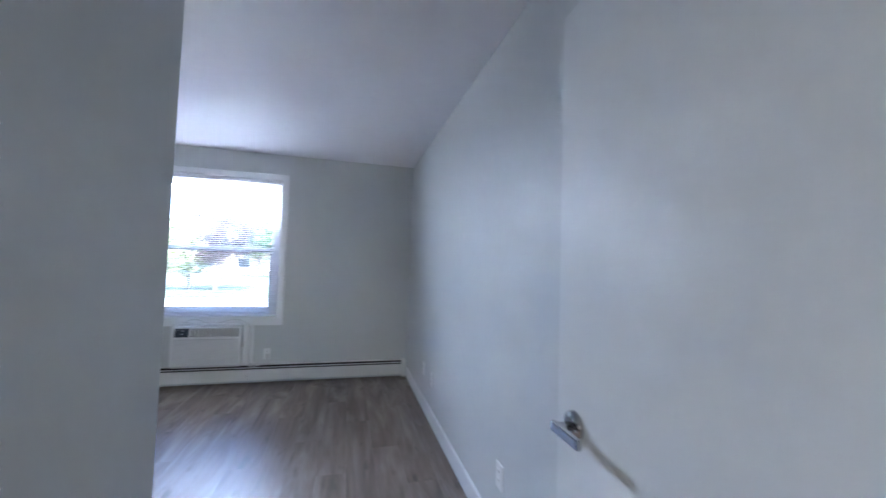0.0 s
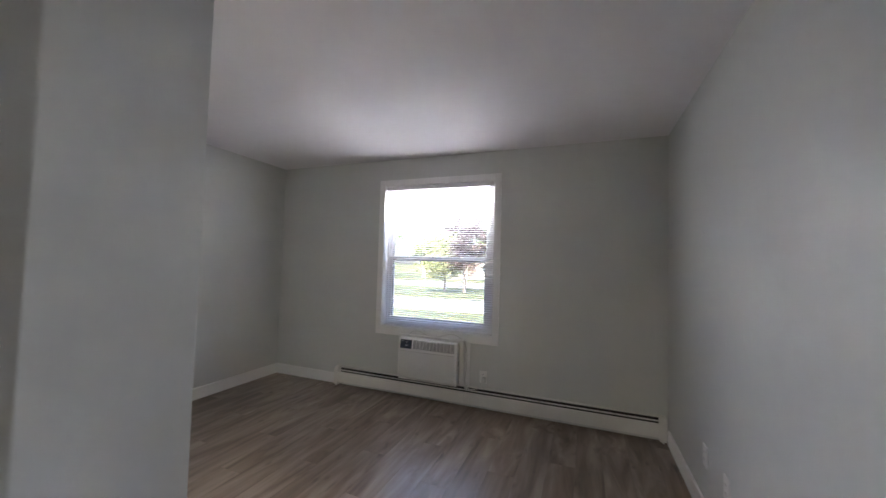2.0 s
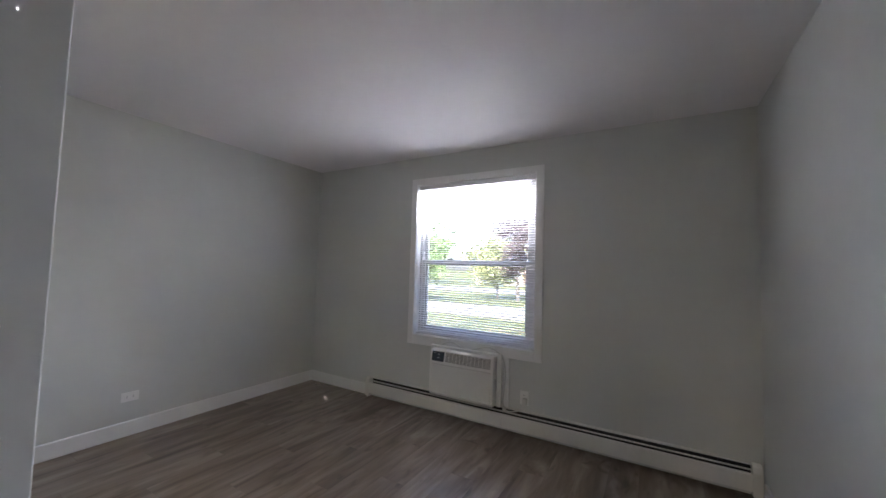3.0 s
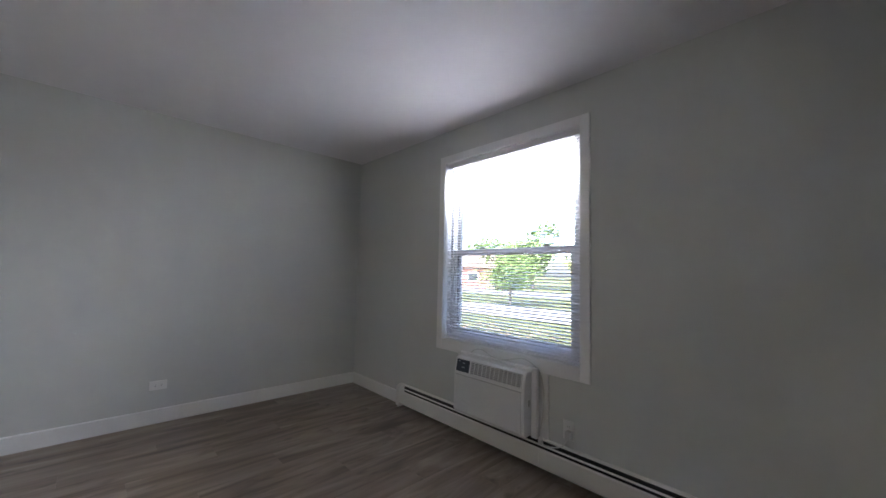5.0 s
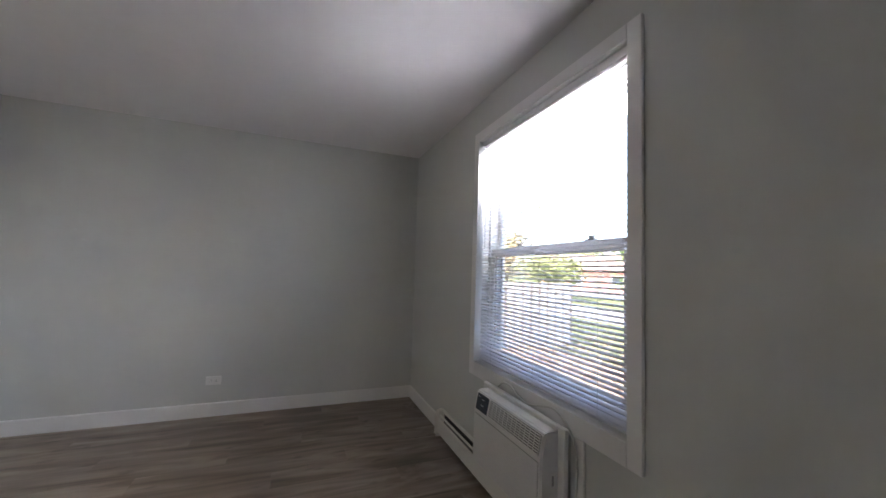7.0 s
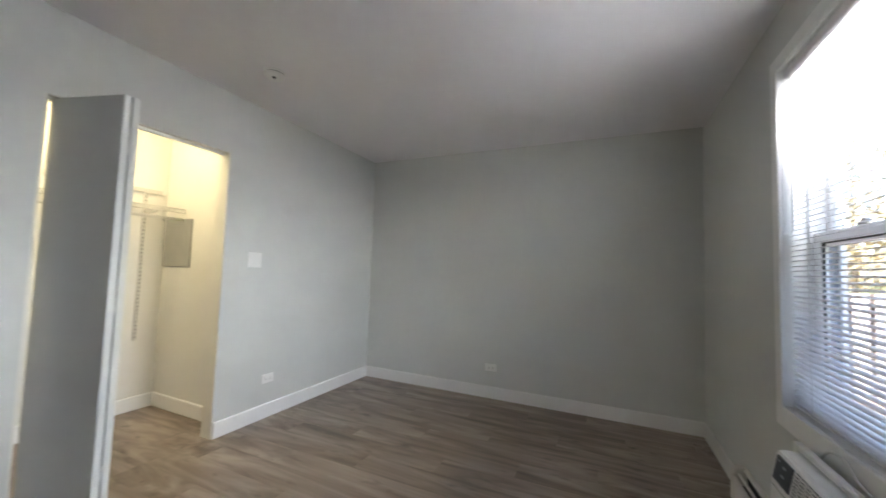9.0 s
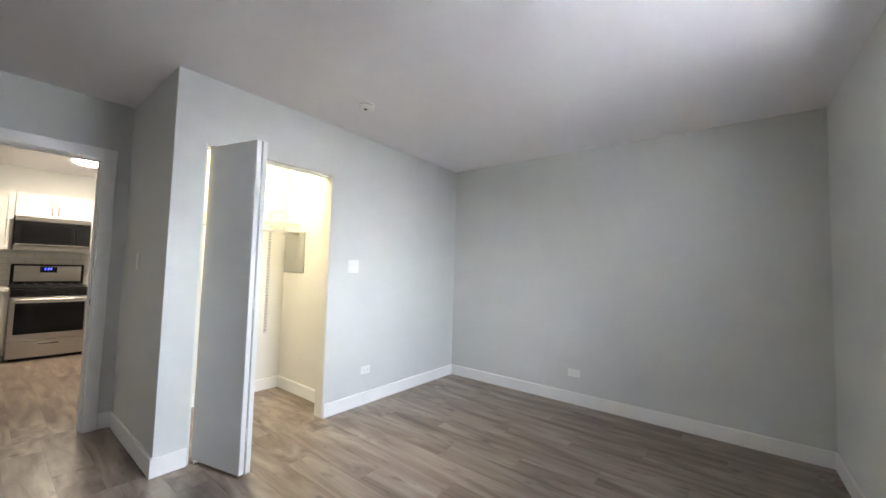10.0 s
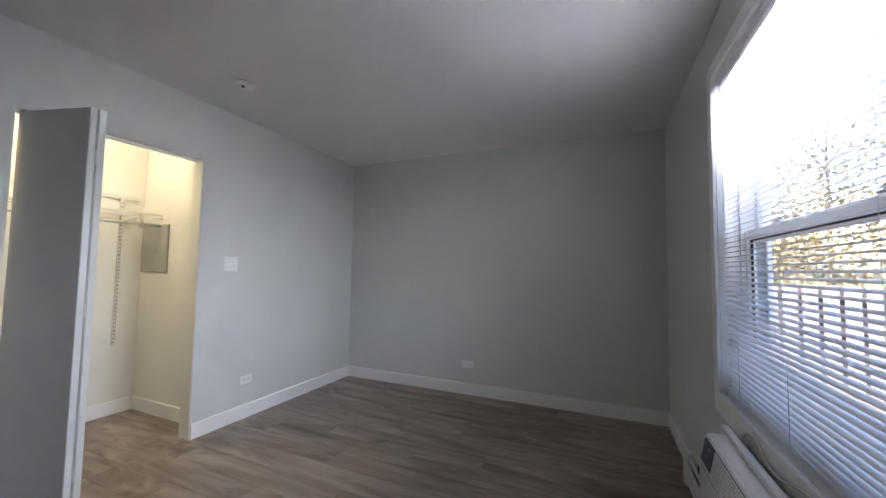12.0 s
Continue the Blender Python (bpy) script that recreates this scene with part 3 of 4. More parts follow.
prof = [(-0.0125, -0.0008), (-0.006, 0.0010), (0.0, 0.0016), (0.006, 0.0010), (0.0125, -0.0008), (0.0125, -0.0013), (0.0, 0.0010), (-0.0125, -0.0013)]
prism(slat_bm, prof, "x", BX0 + 0.004 - (WX0 + WX1) / 2, BX1 - 0.004 - (WX0 + WX1) / 2)
slat_mesh = mesh_of("slat", slat_bm, SLAT)
PITCH, z, count = 0.0222, WZ0 + 0.036, 0
while z < WZ1 - 0.05:
    sl = new("slat", slat_mesh)
    sl.parent = blind
    sl.matrix_basis = pose(0, BY - N - 0.03, z - WZ1 + random.uniform(-0.0008, 0.0008), 17 + random.uniform(-2.5, 2.5), 0, 0)
    z += PITCH
    count += 1
for x in (WX0 + 0.17, (WX0 + WX1) / 2, WX1 - 0.17):
    for y in (BY - 0.0135, BY + 0.0135):
        part("ladder_cord", rod(bmesh.new(), (x, y, WZ0 + 0.02), (x, y, WZ1 - 0.04), 0.0008, sides=5), CORD, blind)
part("tilt_wand", rod(bmesh.new(), (WX0 + 0.075, BY - 0.026, WZ1 - 0.045), (WX0 + 0.078, BY - 0.024, 1.46), 0.004, sides=6), VINYL, blind, "clear plastic tilt wand")
for x in (BX0 + 0.03, (BX0 + BX1) / 2, BX1 - 0.03):
    part("cord_button", boxes((x - 0.006, x + 0.006, BY - 0.016, BY - 0.0128, WZ0 + 0.010, WZ0 + 0.022)), PLASTIC, blind)

# ---- air conditioner ----
ac = thing("air_conditioner", "white through-wall air conditioner with dark control panel", "air conditioner", (-1.43, N, 0.205))
AX0, AX1, AZ0, AZ1, AF = -1.728, -1.102, 0.212, 0.622, N - 0.158
part("sleeve", boxes((-1.700, -1.118, N - 0.060, N - 0.0005, 0.215, 0.600)), PANELGREY, ac, "grey steel wall sleeve behind the flange")
part("trim_frame", boxes((-1.768, AX0 - 0.004, N - 0.074, N - 0.048, 0.205, 0.648), (AX1 + 0.004, -1.056, N - 0.074, N - 0.048, 0.205, 0.648), (AX0 - 0.004, AX1 + 0.004, N - 0.074, N - 0.048, AZ1 + 0.003, 0.648), bevel=0.004), APPL, ac, "white sleeve flange standing off the wall")
bm = bmesh.new()
prism(bm, [(N - 0.050, AZ0), (AF + 0.02, AZ0), (AF, AZ0 + 0.03), (AF + 0.004, AZ1 - 0.10), (AF + 0.022, AZ1 - 0.010), (AF + 0.035, AZ1), (N - 0.050, AZ1)], "x", AX0, AX1)
bmesh.ops.bevel(bm, geom=list(bm.edges), offset=0.006, segments=2, affect="EDGES")
part("body", bm, APPL, ac)


def ac_face(z):
    """The front face's y at a height."""
    if z > AZ1 - 0.10:
        return AF + 0.004 + 0.018 * (z - (AZ1 - 0.10)) / 0.09
    return AF + 0.004 * (z - AZ0 - 0.03) / (AZ1 - AZ0 - 0.13)


pz0, pz1 = AZ1 - 0.098, AZ1 - 0.014
ctrl = part("control_panel", prism(bmesh.new(), [(ac_face(pz0) - 0.003, pz0), (ac_face(pz1) - 0.003, pz1), (ac_face(pz1) + 0.01, pz1), (ac_face(pz0) + 0.01, pz0)], "x", AX0 + 0.022, AX0 + 0.148), NAVY, ac, "blue grey touch panel with pale symbols")
for x, z, w, hh in ((AX0 + 0.080, pz1 - 0.020, 0.022, 0.012), (AX0 + 0.076, pz1 - 0.050, 0.028, 0.018), (AX0 + 0.035, pz1 - 0.012, 0.02, 0.004)):
    part("symbol", boxes((x, x + w, ac_face(z) - 0.0042, ac_face(z) - 0.0025, z - hh, z)), PRINT, ctrl)
gx0, gx1 = AX0 + 0.160, AX1 - 0.020
louvre = part("outlet_grille", prism(bmesh.new(), [(ac_face(pz0) - 0.0015, pz0), (ac_face(pz1) - 0.0015, pz1), (ac_face(pz1) + 0.01, pz1), (ac_face(pz0) + 0.01, pz0)], "x", gx0, gx1), VENTGREY, ac, "air outlet with crossed louvres")
for k in range(8):
    z = pz0 + 0.004 + k * (pz1 - pz0 - 0.008) / 7
    part("louvre", boxes((gx0, gx1, ac_face(z) - 0.006, ac_face(z) - 0.001, z - 0.0017, z + 0.0017)), APPL, louvre)
for k in range(13):
    x = gx0 + 0.003 + k * (gx1 - gx0 - 0.006) / 12
    part("vane", prism(bmesh.new(), [(ac_face(pz0) - 0.0052, pz0), (ac_face(pz1) - 0.0052, pz1), (ac_face(pz1) - 0.001, pz1), (ac_face(pz0) - 0.001, pz0)], "x", x - 0.0016, x + 0.0016), APPL, louvre)
bm = bmesh.new()
k = 0
while AZ0 + 0.035 + k * 0.0085 < pz0 - 0.022:
    z = AZ0 + 0.035 + k * 0.0085
    box(bm, AX0 + 0.018, AX1 - 0.018, ac_face(z) - 0.0062, ac_face(z) + 0.003, z - 0.0030, z + 0.0030)
    k += 1
# grey backing added so that the gaps between the ribs look darker
part("intake_panel", prism(bmesh.new(), [(ac_face(AZ0 + 0.033) - 0.0025, AZ0 + 0.033), (ac_face(pz0 - 0.024) - 0.0025, pz0 - 0.024), (ac_face(pz0 - 0.024) + 0.01, pz0 - 0.024), (ac_face(AZ0 + 0.033) + 0.01, AZ0 + 0.033)], "x", AX0 + 0.018, AX1 - 0.018), PANELGREY, ac, "added grey backing that darkens the gaps between the ribs")
tagged(part("intake_ribs", bm, APPL, ac, "fine horizontal intake ribs"), kind="stuff")
part("filter_pull", boxes((AX0 + 0.27, AX0 + 0.37, ac_face(pz0 - 0.014) - 0.006, ac_face(pz0 - 0.014) + 0.002, pz0 - 0.017, pz0 - 0.011), bevel=0.001), APPL, ac)
part("badge", boxes((AX1 - 0.055, AX1 - 0.030, AF - 0.0042, AF + 0.002, AZ0 + 0.036, AZ0 + 0.058)), PANELGREY, ac, "small grey badge")
part("side_vent", boxes((AX1 - 0.001, AX1 + 0.0015, N - 0.098, N - 0.088, AZ0 + 0.19, AZ0 + 0.23)), PANELGREY, ac)
cord = thing("power_cord", "white power cord looped behind the air conditioner", "power cord", (-1.0, N - 0.02, 0.3))
part("cable", tube(bmesh.new(), [(-1.690, N - 0.034, 0.610), (-1.640, N - 0.026, 0.668), (-1.560, N - 0.022, 0.680), (-1.470, N - 0.030, 0.652), (-1.380, N - 0.028, 0.640), (-1.290, N - 0.024, 0.662), (-1.200, N - 0.022, 0.682), (-1.120, N - 0.028, 0.662), (-1.062, N - 0.026, 0.610), (-1.036, N - 0.024, 0.500), (-1.040, N - 0.026, 0.360), (-1.046, N - 0.040, 0.262), (-1.010, N - 0.086, 0.204), (-0.950, N - 0.082, 0.198), (-0.890, N - 0.056, 0.215), (-0.862, N - 0.040, 0.262)], 0.0042), CORD, cord, smooth=True)
part("plug", boxes((-0.880, -0.844, N - 0.045, N - 0.0085, 0.255, 0.308), bevel=0.004), CORD, cord, "moulded plug")
part("plug_reset_box", boxes((-1.032, -1.004, N - 0.098, N - 0.074, 0.194, 0.226), bevel=0.004), CORD, cord, "inline plug housing")
tagged(solid("trim_ac_board", boxes((-1.085, -1.010, N - 0.014, N - 0.0005, 0.200, WZ0 - cb - 0.001), bevel=0.002), TRIM), "flat white board beside the air conditioner", "trim")
part_left = thing("thermostat_wire", "thin white sensor wire beside the air conditioner", "wire", (-1.813, N - 0.02, 0.3))
part("cable", tube(bmesh.new(), [(-1.760, N - 0.030, 0.56), (-1.790, N - 0.016, 0.46), (-1.795, N - 0.014, 0.34), (-1.782, N - 0.02, 0.25), (-1.770, N - 0.04, 0.205)], 0.003), CORD, part_left, smooth=True)

# ---- baseboard heater ----
HX0, HX1, HF, HT = -2.572, 0.652, N - 0.068, 0.199
heater = thing("baseboard_heater", "long white enamelled steel baseboard heater", "heater", ((HX0 + HX1) / 2, N, 0))
part("back_panel", boxes((HX0 + 0.01, HX1 - 0.01, N - 0.004, N - 0.0005, 0.02, HT)), HEATER, heater)
part("hood", prism(bmesh.new(), [(N - 0.004, HT), (N - 0.020, HT - 0.001), (N - 0.026, HT - 0.009), (N - 0.024, HT - 0.010), (N - 0.019, HT - 0.004), (N - 0.004, HT - 0.004)], "x", HX0 + 0.05, HX1 - 0.05), HEATER, heater)
FX = [HX0 + 0.05, -1.045, HX1 - 0.05]
for a, b in zip(FX, FX[1:]):
    part("front_panel", prism(bmesh.new(), [(HF, 0.045), (HF, HT - 0.052), (HF + 0.007, HT - 0.044), (HF + 0.010, HT - 0.045), (HF + 0.003, HT - 0.054), (HF + 0.003, 0.045)], "x", a + 0.0008, b - 0.0008), HEATER, heater)
part("damper", prism(bmesh.new(), [(HF + 0.016, HT - 0.031), (HF + 0.030, HT - 0.027), (HF + 0.030, HT - 0.029), (HF + 0.016, HT - 0.033)], "x", HX0 + 0.05, HX1 - 0.05), HEATER, heater, "thin damper blade in the slot")
part("element_tube", rod(bmesh.new(), (HX0 + 0.06, N - 0.036, 0.10), (HX1 - 0.06, N - 0.036, 0.10), 0.011), DARK, heater)
# added near-black sheet: its colour stands for the shade in the slot
part("shadow_lining", boxes((HX0 + 0.05, HX1 - 0.05, N - 0.0062, N - 0.0042, 0.03, HT - 0.006)), DARK, heater, "dark sheet for the shade inside the slot")
bm = bmesh.new()
x = HX0 + 0.10
while x < HX1 - 0.10:
    box(bm, x, x + 0.0006, N - 0.060, N - 0.010, 0.075, 0.13)
    x += 0.012
tagged(part("fins", bm, FIN, heater, "thin heating fins"), kind="stuff")
for a, b in ((HX0, HX0 + 0.05), (HX1 - 0.05, HX1)):
    bm = prism(bmesh.new(), [(N - 0.001, 0.014), (HF - 0.003, 0.014), (HF - 0.003, HT - 0.038), (HF + 0.012, HT - 0.008), (HF + 0.03, HT + 0.003), (N - 0.001, HT + 0.003)], "x", a, b)
    bmesh.ops.bevel(bm, geom=list(bm.edges), offset=0.003, segments=2, affect="EDGES")
    part("end_cap", bm, HEATER, heater)
for x in (HX0 + 0.02, HX1 - 0.03):
    part("foot", boxes((x, x + 0.012, HF + 0.004, N - 0.002, 0.0005, 0.046)), HEATER, heater)

# ---- outlets, switches, detector ----


def outlet(turned, label):
    """A duplex outlet flat on a wall that faces -y, built at the origin. turned: lying on its side."""
    ob = thing("wall_outlet", label, "outlet", group="wall outlets")
    w, h = (0.116, 0.072) if turned else (0.072, 0.116)
    part("cover_plate", box(bmesh.new(), -w / 2, w / 2, -0.006, 0, -h / 2, h / 2, bevel=0.002), PLASTIC, ob)
    for s in (-1, 1):
        cx, cz = (s * 0.0195, 0) if turned else (0, s * 0.0195)
        rw, rh = (0.0135, 0.0165) if turned else (0.0165, 0.0135)
        sock = part("socket", box(bmesh.new(), cx - rw, cx + rw, -0.0078, -0.006, cz - rh, cz + rh, bevel=0.001), PLASTIC, ob)
        for k in (-1, 1):
            px, pz = (cx + 0.003, cz + k * 0.006) if turned else (cx + k * 0.006, cz + 0.003)
            a, b = (0.0045, 0.0012) if turned else (0.0012, 0.0045)
            part("slot", box(bmesh.new(), px - a, px + a, -0.0081, -0.0077, pz - b, pz + b), DARK, sock)
    part("screw", rod(bmesh.new(), (0, -0.007, 0), (0, -0.006, 0), 0.003), PLASTIC, ob)
    return ob


flat = outlet(True, "white duplex outlet mounted sideways above the baseboard")
flat.matrix_basis = pose(W + 0.0005, 2.230, 0.300, 0, 0, 90)
copy_thing(flat, pose(-2.107, S + 0.0005, 0.316, 0, 0, 180))
up = outlet(False, "white upright duplex outlet on the grey wall")
up.matrix_basis = pose(-0.873, N - 0.0005, 0.303, 0, 0, 0)
copy_thing(up, pose(E - 0.0005, 3.00, 0.36, 0, 0, -90))
copy_thing(up, pose(E - 0.0005, 2.67, 0.36, 0, 0, -90))
copy_thing(up, pose(E - 0.0005, 1.25, 0.35, 0, 0, -90))


def switch(name, w, gangs, label, m):
    ob = thing(name, label, "light switch")
    part("cover_plate", box(bmesh.new(), -w / 2, w / 2, -0.006, 0, -0.059, 0.059, bevel=0.002), PLASTIC, ob)
    for g in range(gangs):
        cx = (g - (gangs - 1) / 2) * 0.046
        part("rocker", prism(bmesh.new(), [(-0.006, -0.033), (-0.0095, -0.033), (-0.007, 0.0), (-0.0062, 0.033), (-0.006, 0.033)], "x", cx - 0.0165, cx + 0.0165), PLASTIC, ob)
    ob.matrix_basis = m
    return ob


switch("light_switch", 0.117, 2, "white double rocker switch plate beside the closet", pose(-1.923, S + 0.0005, 1.281, 0, 0, 180))
switch("light_switch", 0.072, 1, "white single rocker switch in the entry recess", pose(CX + 0.0005, 0.11, 1.272, 0, 0, 90))

smoke = thing("smoke_detector", "round white smoke detector on the ceiling", "smoke detector", (-1.551, 1.283, H))
part("base", lathe(bmesh.new(), (-1.551, 1.283, H), [(0.064, -0.012), (0.068, -0.009), (0.068, -0.0005)]), PLASTIC, smoke, smooth=False)
part("gap_ring", lathe(bmesh.new(), (-1.551, 1.283, H), [(0.058, -0.018), (0.058, -0.011)]), DARK, smoke)
part("cover", lathe(bmesh.new(), (-1.551, 1.283, H), [(0.02, -0.044), (0.048, -0.041), (0.060, -0.030), (0.063, -0.017)]), PLASTIC, smoke)
part("test_button", lathe(bmesh.new(), (-1.536, 1.298, H - 0.046), [(0.010, -0.002), (0.012, 0.004)]), DARK, smoke)

# ---- kitchen, seen through the entry doorway ----
RX0, RX1, RF, RB = -0.765, -0.062, -3.40, KY + 0.01    # range
oven = thing("gas_range", "stainless steel gas range with black cooktop and oven window", "range", ((RX0 + RX1) / 2, RF, 0))
part("body", boxes((RX0, RX1, RB + 0.02, RF - 0.03, 0.05, 0.885), bevel=0.003), STEEL, oven)
part("kick_base", boxes((RX0 + 0.03, RX1 - 0.03, RB + 0.05, RF - 0.06, 0.0, 0.05)), BLACK, oven)
cook = part("cooktop", boxes((RX0 - 0.003, RX1 + 0.003, RB + 0.02, RF - 0.01, 0.886, 0.905), bevel=0.004), BLACK, oven, "black enamel cooktop")
for x0 in (RX0 + 0.04, RX0 + 0.37):
    for k in range(4):
        part("grate_bar", boxes((x0 + k * 0.1, x0 + k * 0.1 + 0.012, RB + 0.12, RF - 0.06, 0.935, 0.938)), IRON, cook)
    for y in (RB + 0.14, RB + 0.30, RF - 0.10):
        part("grate_bar", boxes((x0 - 0.005, x0 + 0.317, y, y + 0.012, 0.906, 0.926)), IRON, cook)
ctl = part("control_strip", boxes((RX0, RX1, RF - 0.03, RF + 0.012, 0.795, 0.885), bevel=0.004), BLACK, oven, "black control strip with knobs")
for x in (RX0 + 0.10, RX0 + 0.20, RX1 - 0.20, RX1 - 0.10, (RX0 + RX1) / 2):
    part("knob", lathe(bmesh.new(), (x, RF + 0.012, 0.84), [(0.024, 0), (0.022, 0.02), (0.017, 0.028)], "y", 20), BLACK, ctl)
od = part("oven_door", boxes((RX0 + 0.002, RX1 - 0.002, RF - 0.03, RF + 0.010, 0.262, 0.788), bevel=0.004), STEEL, oven, "stainless oven door")
part("oven_window", boxes((RX0 + 0.045, RX1 - 0.045, RF + 0.0102, RF + 0.013, 0.335, 0.715), bevel=0.001), DARKGLASS, od, "black glass oven window")
part("handle", boxes((RX0 + 0.02, RX1 - 0.02, RF + 0.045, RF + 0.065, 0.745, 0.768), bevel=0.006), STEEL, od, "stainless bar handle")
for x in (RX0 + 0.04, RX1 - 0.06):
    part("handle_post", boxes((x, x + 0.02, RF + 0.010, RF + 0.046, 0.747, 0.766)), STEEL, od)
dr = part("drawer", boxes((RX0 + 0.002, RX1 - 0.002, RF - 0.03, RF + 0.006, 0.045, 0.255), bevel=0.004), STEEL, oven, "stainless storage drawer")
part("drawer_pull", boxes((RX0 + 0.26, RX1 - 0.26, RF + 0.0062, RF + 0.014, 0.195, 0.212), bevel=0.003), BLACK, dr, "dark recessed pull")
bg = part("backguard", boxes((RX0 + 0.006, RX1 - 0.006, RB, RB + 0.07, 0.886, 1.19), bevel=0.008), BLACK, oven, "black and stainless backguard")
part("face", boxes((RX0 + 0.035, RX1 - 0.035, RB + 0.0705, RB + 0.076, 0.96, 1.17), bevel=0.002), STEEL, bg)
clock = part("clock_panel", boxes((-0.490, -0.327, RB + 0.0765, RB + 0.079, 1.08, 1.16)), BLACK, bg, "black clock panel with blue digits")
for x in (-0.440, -0.415, -0.385):
    part("digit", boxes((x, x + 0.016, RB + 0.0795, RB + 0.081, 1.115, 1.143)), DIGIT, clock)
mw = thing("microwave", "stainless over-range microwave with black glass door", "microwave", ((RX0 + RX1) / 2, -3.65, 1.375))
MF = -3.65
part("body", boxes((RX0 + 0.01, RX1 + 0.005, KY + 0.01, MF - 0.03, 1.370, 1.807), bevel=0.003), BLACK, mw)
md = part("door", boxes((RX0 + 0.155, RX1 + 0.005, MF - 0.029, MF, 1.434, 1.750), bevel=0.004), BLACK, mw, "black glass microwave door")
part("door_glass", boxes((RX0 + 0.20, RX1 - 0.05, MF + 0.0005, MF + 0.003, 1.480, 1.705)), DARKGLASS, md)
part("top_band", boxes((RX0 + 0.01, RX1 + 0.005, MF - 0.029, MF + 0.004, 1.752, 1.807), bevel=0.003), STEEL, mw, "stainless top band")
part("bottom_band", boxes((RX0 + 0.01, RX1 + 0.005, MF - 0.029, MF + 0.004, 1.370, 1.432), bevel=0.003), STEEL, mw, "stainless bottom band")
part("handle", boxes((RX0 + 0.02, RX1 - 0.005, MF + 0.0005, MF + 0.024, 1.434, 1.456), bevel=0.006), STEEL, mw)
part("keypad", boxes((RX0 + 0.012, RX0 + 0.150, MF - 0.029, MF + 0.001, 1.435, 1.750), bevel=0.003), BLACK, mw, "black keypad")


def cabinet(name, x0, x1, y0, yf, z0, z1, doors, label, handle_low):
    """A shaker cabinet: carcass, doors with raised frames, bar handles."""
    ob = thing(name, label, "cabinet", ((x0 + x1) / 2, yf, z0), group="kitchen cabinets")
    part("body", boxes((x0, x1, y0, yf - 0.021, z0, z1)), CABINET, ob)
    w = (x1 - x0) / doors
    for k in range(doors):
        a, b = x0 + k * w + 0.0015, x0 + (k + 1) * w - 0.0015
        d = part("door", boxes((a, b, yf - 0.020, yf - 0.008, z0 + 0.002, z1 - 0.002)), CABINET, ob)
        r = 0.055
        part("door_frame", boxes((a, a + r, yf - 0.008, yf, z0 + 0.002, z1 - 0.002), (b - r, b, yf - 0.008, yf, z0 + 0.002, z1 - 0.002), (a + r, b - r, yf - 0.008, yf, z1 - r, z1 - 0.002), (a + r, b - r, yf - 0.008, yf, z0 + 0.002, z0 + r), bevel=0.001), CABINET, d)
        hx = b - 0.028 if k == 0 and doors > 1 else a + 0.028
        hz = z0 + 0.03 if handle_low else z1 - 0.17
        hl = 0.13 if handle_low else 0.14
        part("handle", boxes((hx - 0.005, hx + 0.005, yf + 0.022, yf + 0.032, hz, hz + hl), (hx - 0.004, hx + 0.004, yf, yf + 0.023, hz + 0.015, hz + 0.023), (hx - 0.004, hx + 0.004, yf, yf + 0.023, hz + hl - 0.023, hz + hl - 0.015), bevel=0.001), PEWTER, d, "dark steel bar handle")
    return ob


cabinet("wall_cabinet", RX0 + 0.005, RX1 + 0.01, KY + 0.001, -3.72, 1.812, 2.125, 2, "white shaker wall cabinet above the microwave", True)
cabinet("wall_cabinet", RX1 + 0.012, 0.80, KY + 0.001, -3.72, 1.372, 2.125, 2, "tall white shaker wall cabinet", True)
cabinet("wall_cabinet", -1.25, RX0 + 0.003, KY + 0.001, -3.72, 1.372, 2.125, 1, "tall white shaker wall cabinet", True)
cabinet("base_cabinet", RX1 + 0.006, 0.80, KY + 0.001, -3.45, 0.09, 0.86, 2, "white shaker base cabinet beside the range", False)
cabinet("base_cabinet", -1.25, RX0 - 0.006, KY + 0.001, -3.45, 0.09, 0.86, 1, "white shaker base cabinet beside the range", False)
for a, b in ((RX1 + 0.006, 0.82), (-1.27, RX0 - 0.006)):
    ct = thing("worktop", "pale stone worktop on white cabinets", "worktop", ((a + b) / 2, -3.45, 0.86))
    part("slab", boxes((a, b, KY + 0.001, -3.42, 0.8605, 0.895), bevel=0.003), STONE, ct)
    kick = thing("toe_kick", "grey recessed toe kick under the cabinets", "toe kick", ((a + b) / 2, -3.52, 0))
    part("board", boxes((a + 0.005, b - 0.005, KY + 0.02, -3.52, 0.0, 0.0895)), PANELGREY, kick)
klamp = thing("kitchen_lamp", "glowing round flush kitchen ceiling lamp", "ceiling lamp", (-0.587, -2.82, H))
part("base", lathe(bmesh.new(), (-0.587, -2.82, H), [(0.165, -0.03), (0.17, -0.02), (0.17, -0.0005)]), TRIM, klamp)
part("diffuser", lathe(bmesh.new(), (-0.587, -2.82, H - 0.03), [(0.03, -0.034), (0.09, -0.030), (0.14, -0.016), (0.16, 0.0)]), LAMPK, klamp, "glowing opal diffuser", smooth=True)

# ---- outside ----
bm = bmesh.new()
bmesh.ops.create_grid(bm, x_segments=60, y_segments=60, size=400, matrix=Matrix.Translation((0, 0, GROUND)))
for v in bm.verts:
    d = math.hypot(v.co.x, v.co.y)
    if d > 12:
        v.co.z += 0.12 * noise.noise(v.co * 0.06) * min(1, (d - 12) / 20)
solid("ground", bm, LAWN, "sunlit mown lawn running to the horizon", "lawn")
solid("pavement_drive", boxes((-60, 60, 15.0, 19.5, GROUND - 0.2, GROUND + 0.03)), CONCRETE, "pale concrete drive across the lawn", "drive")
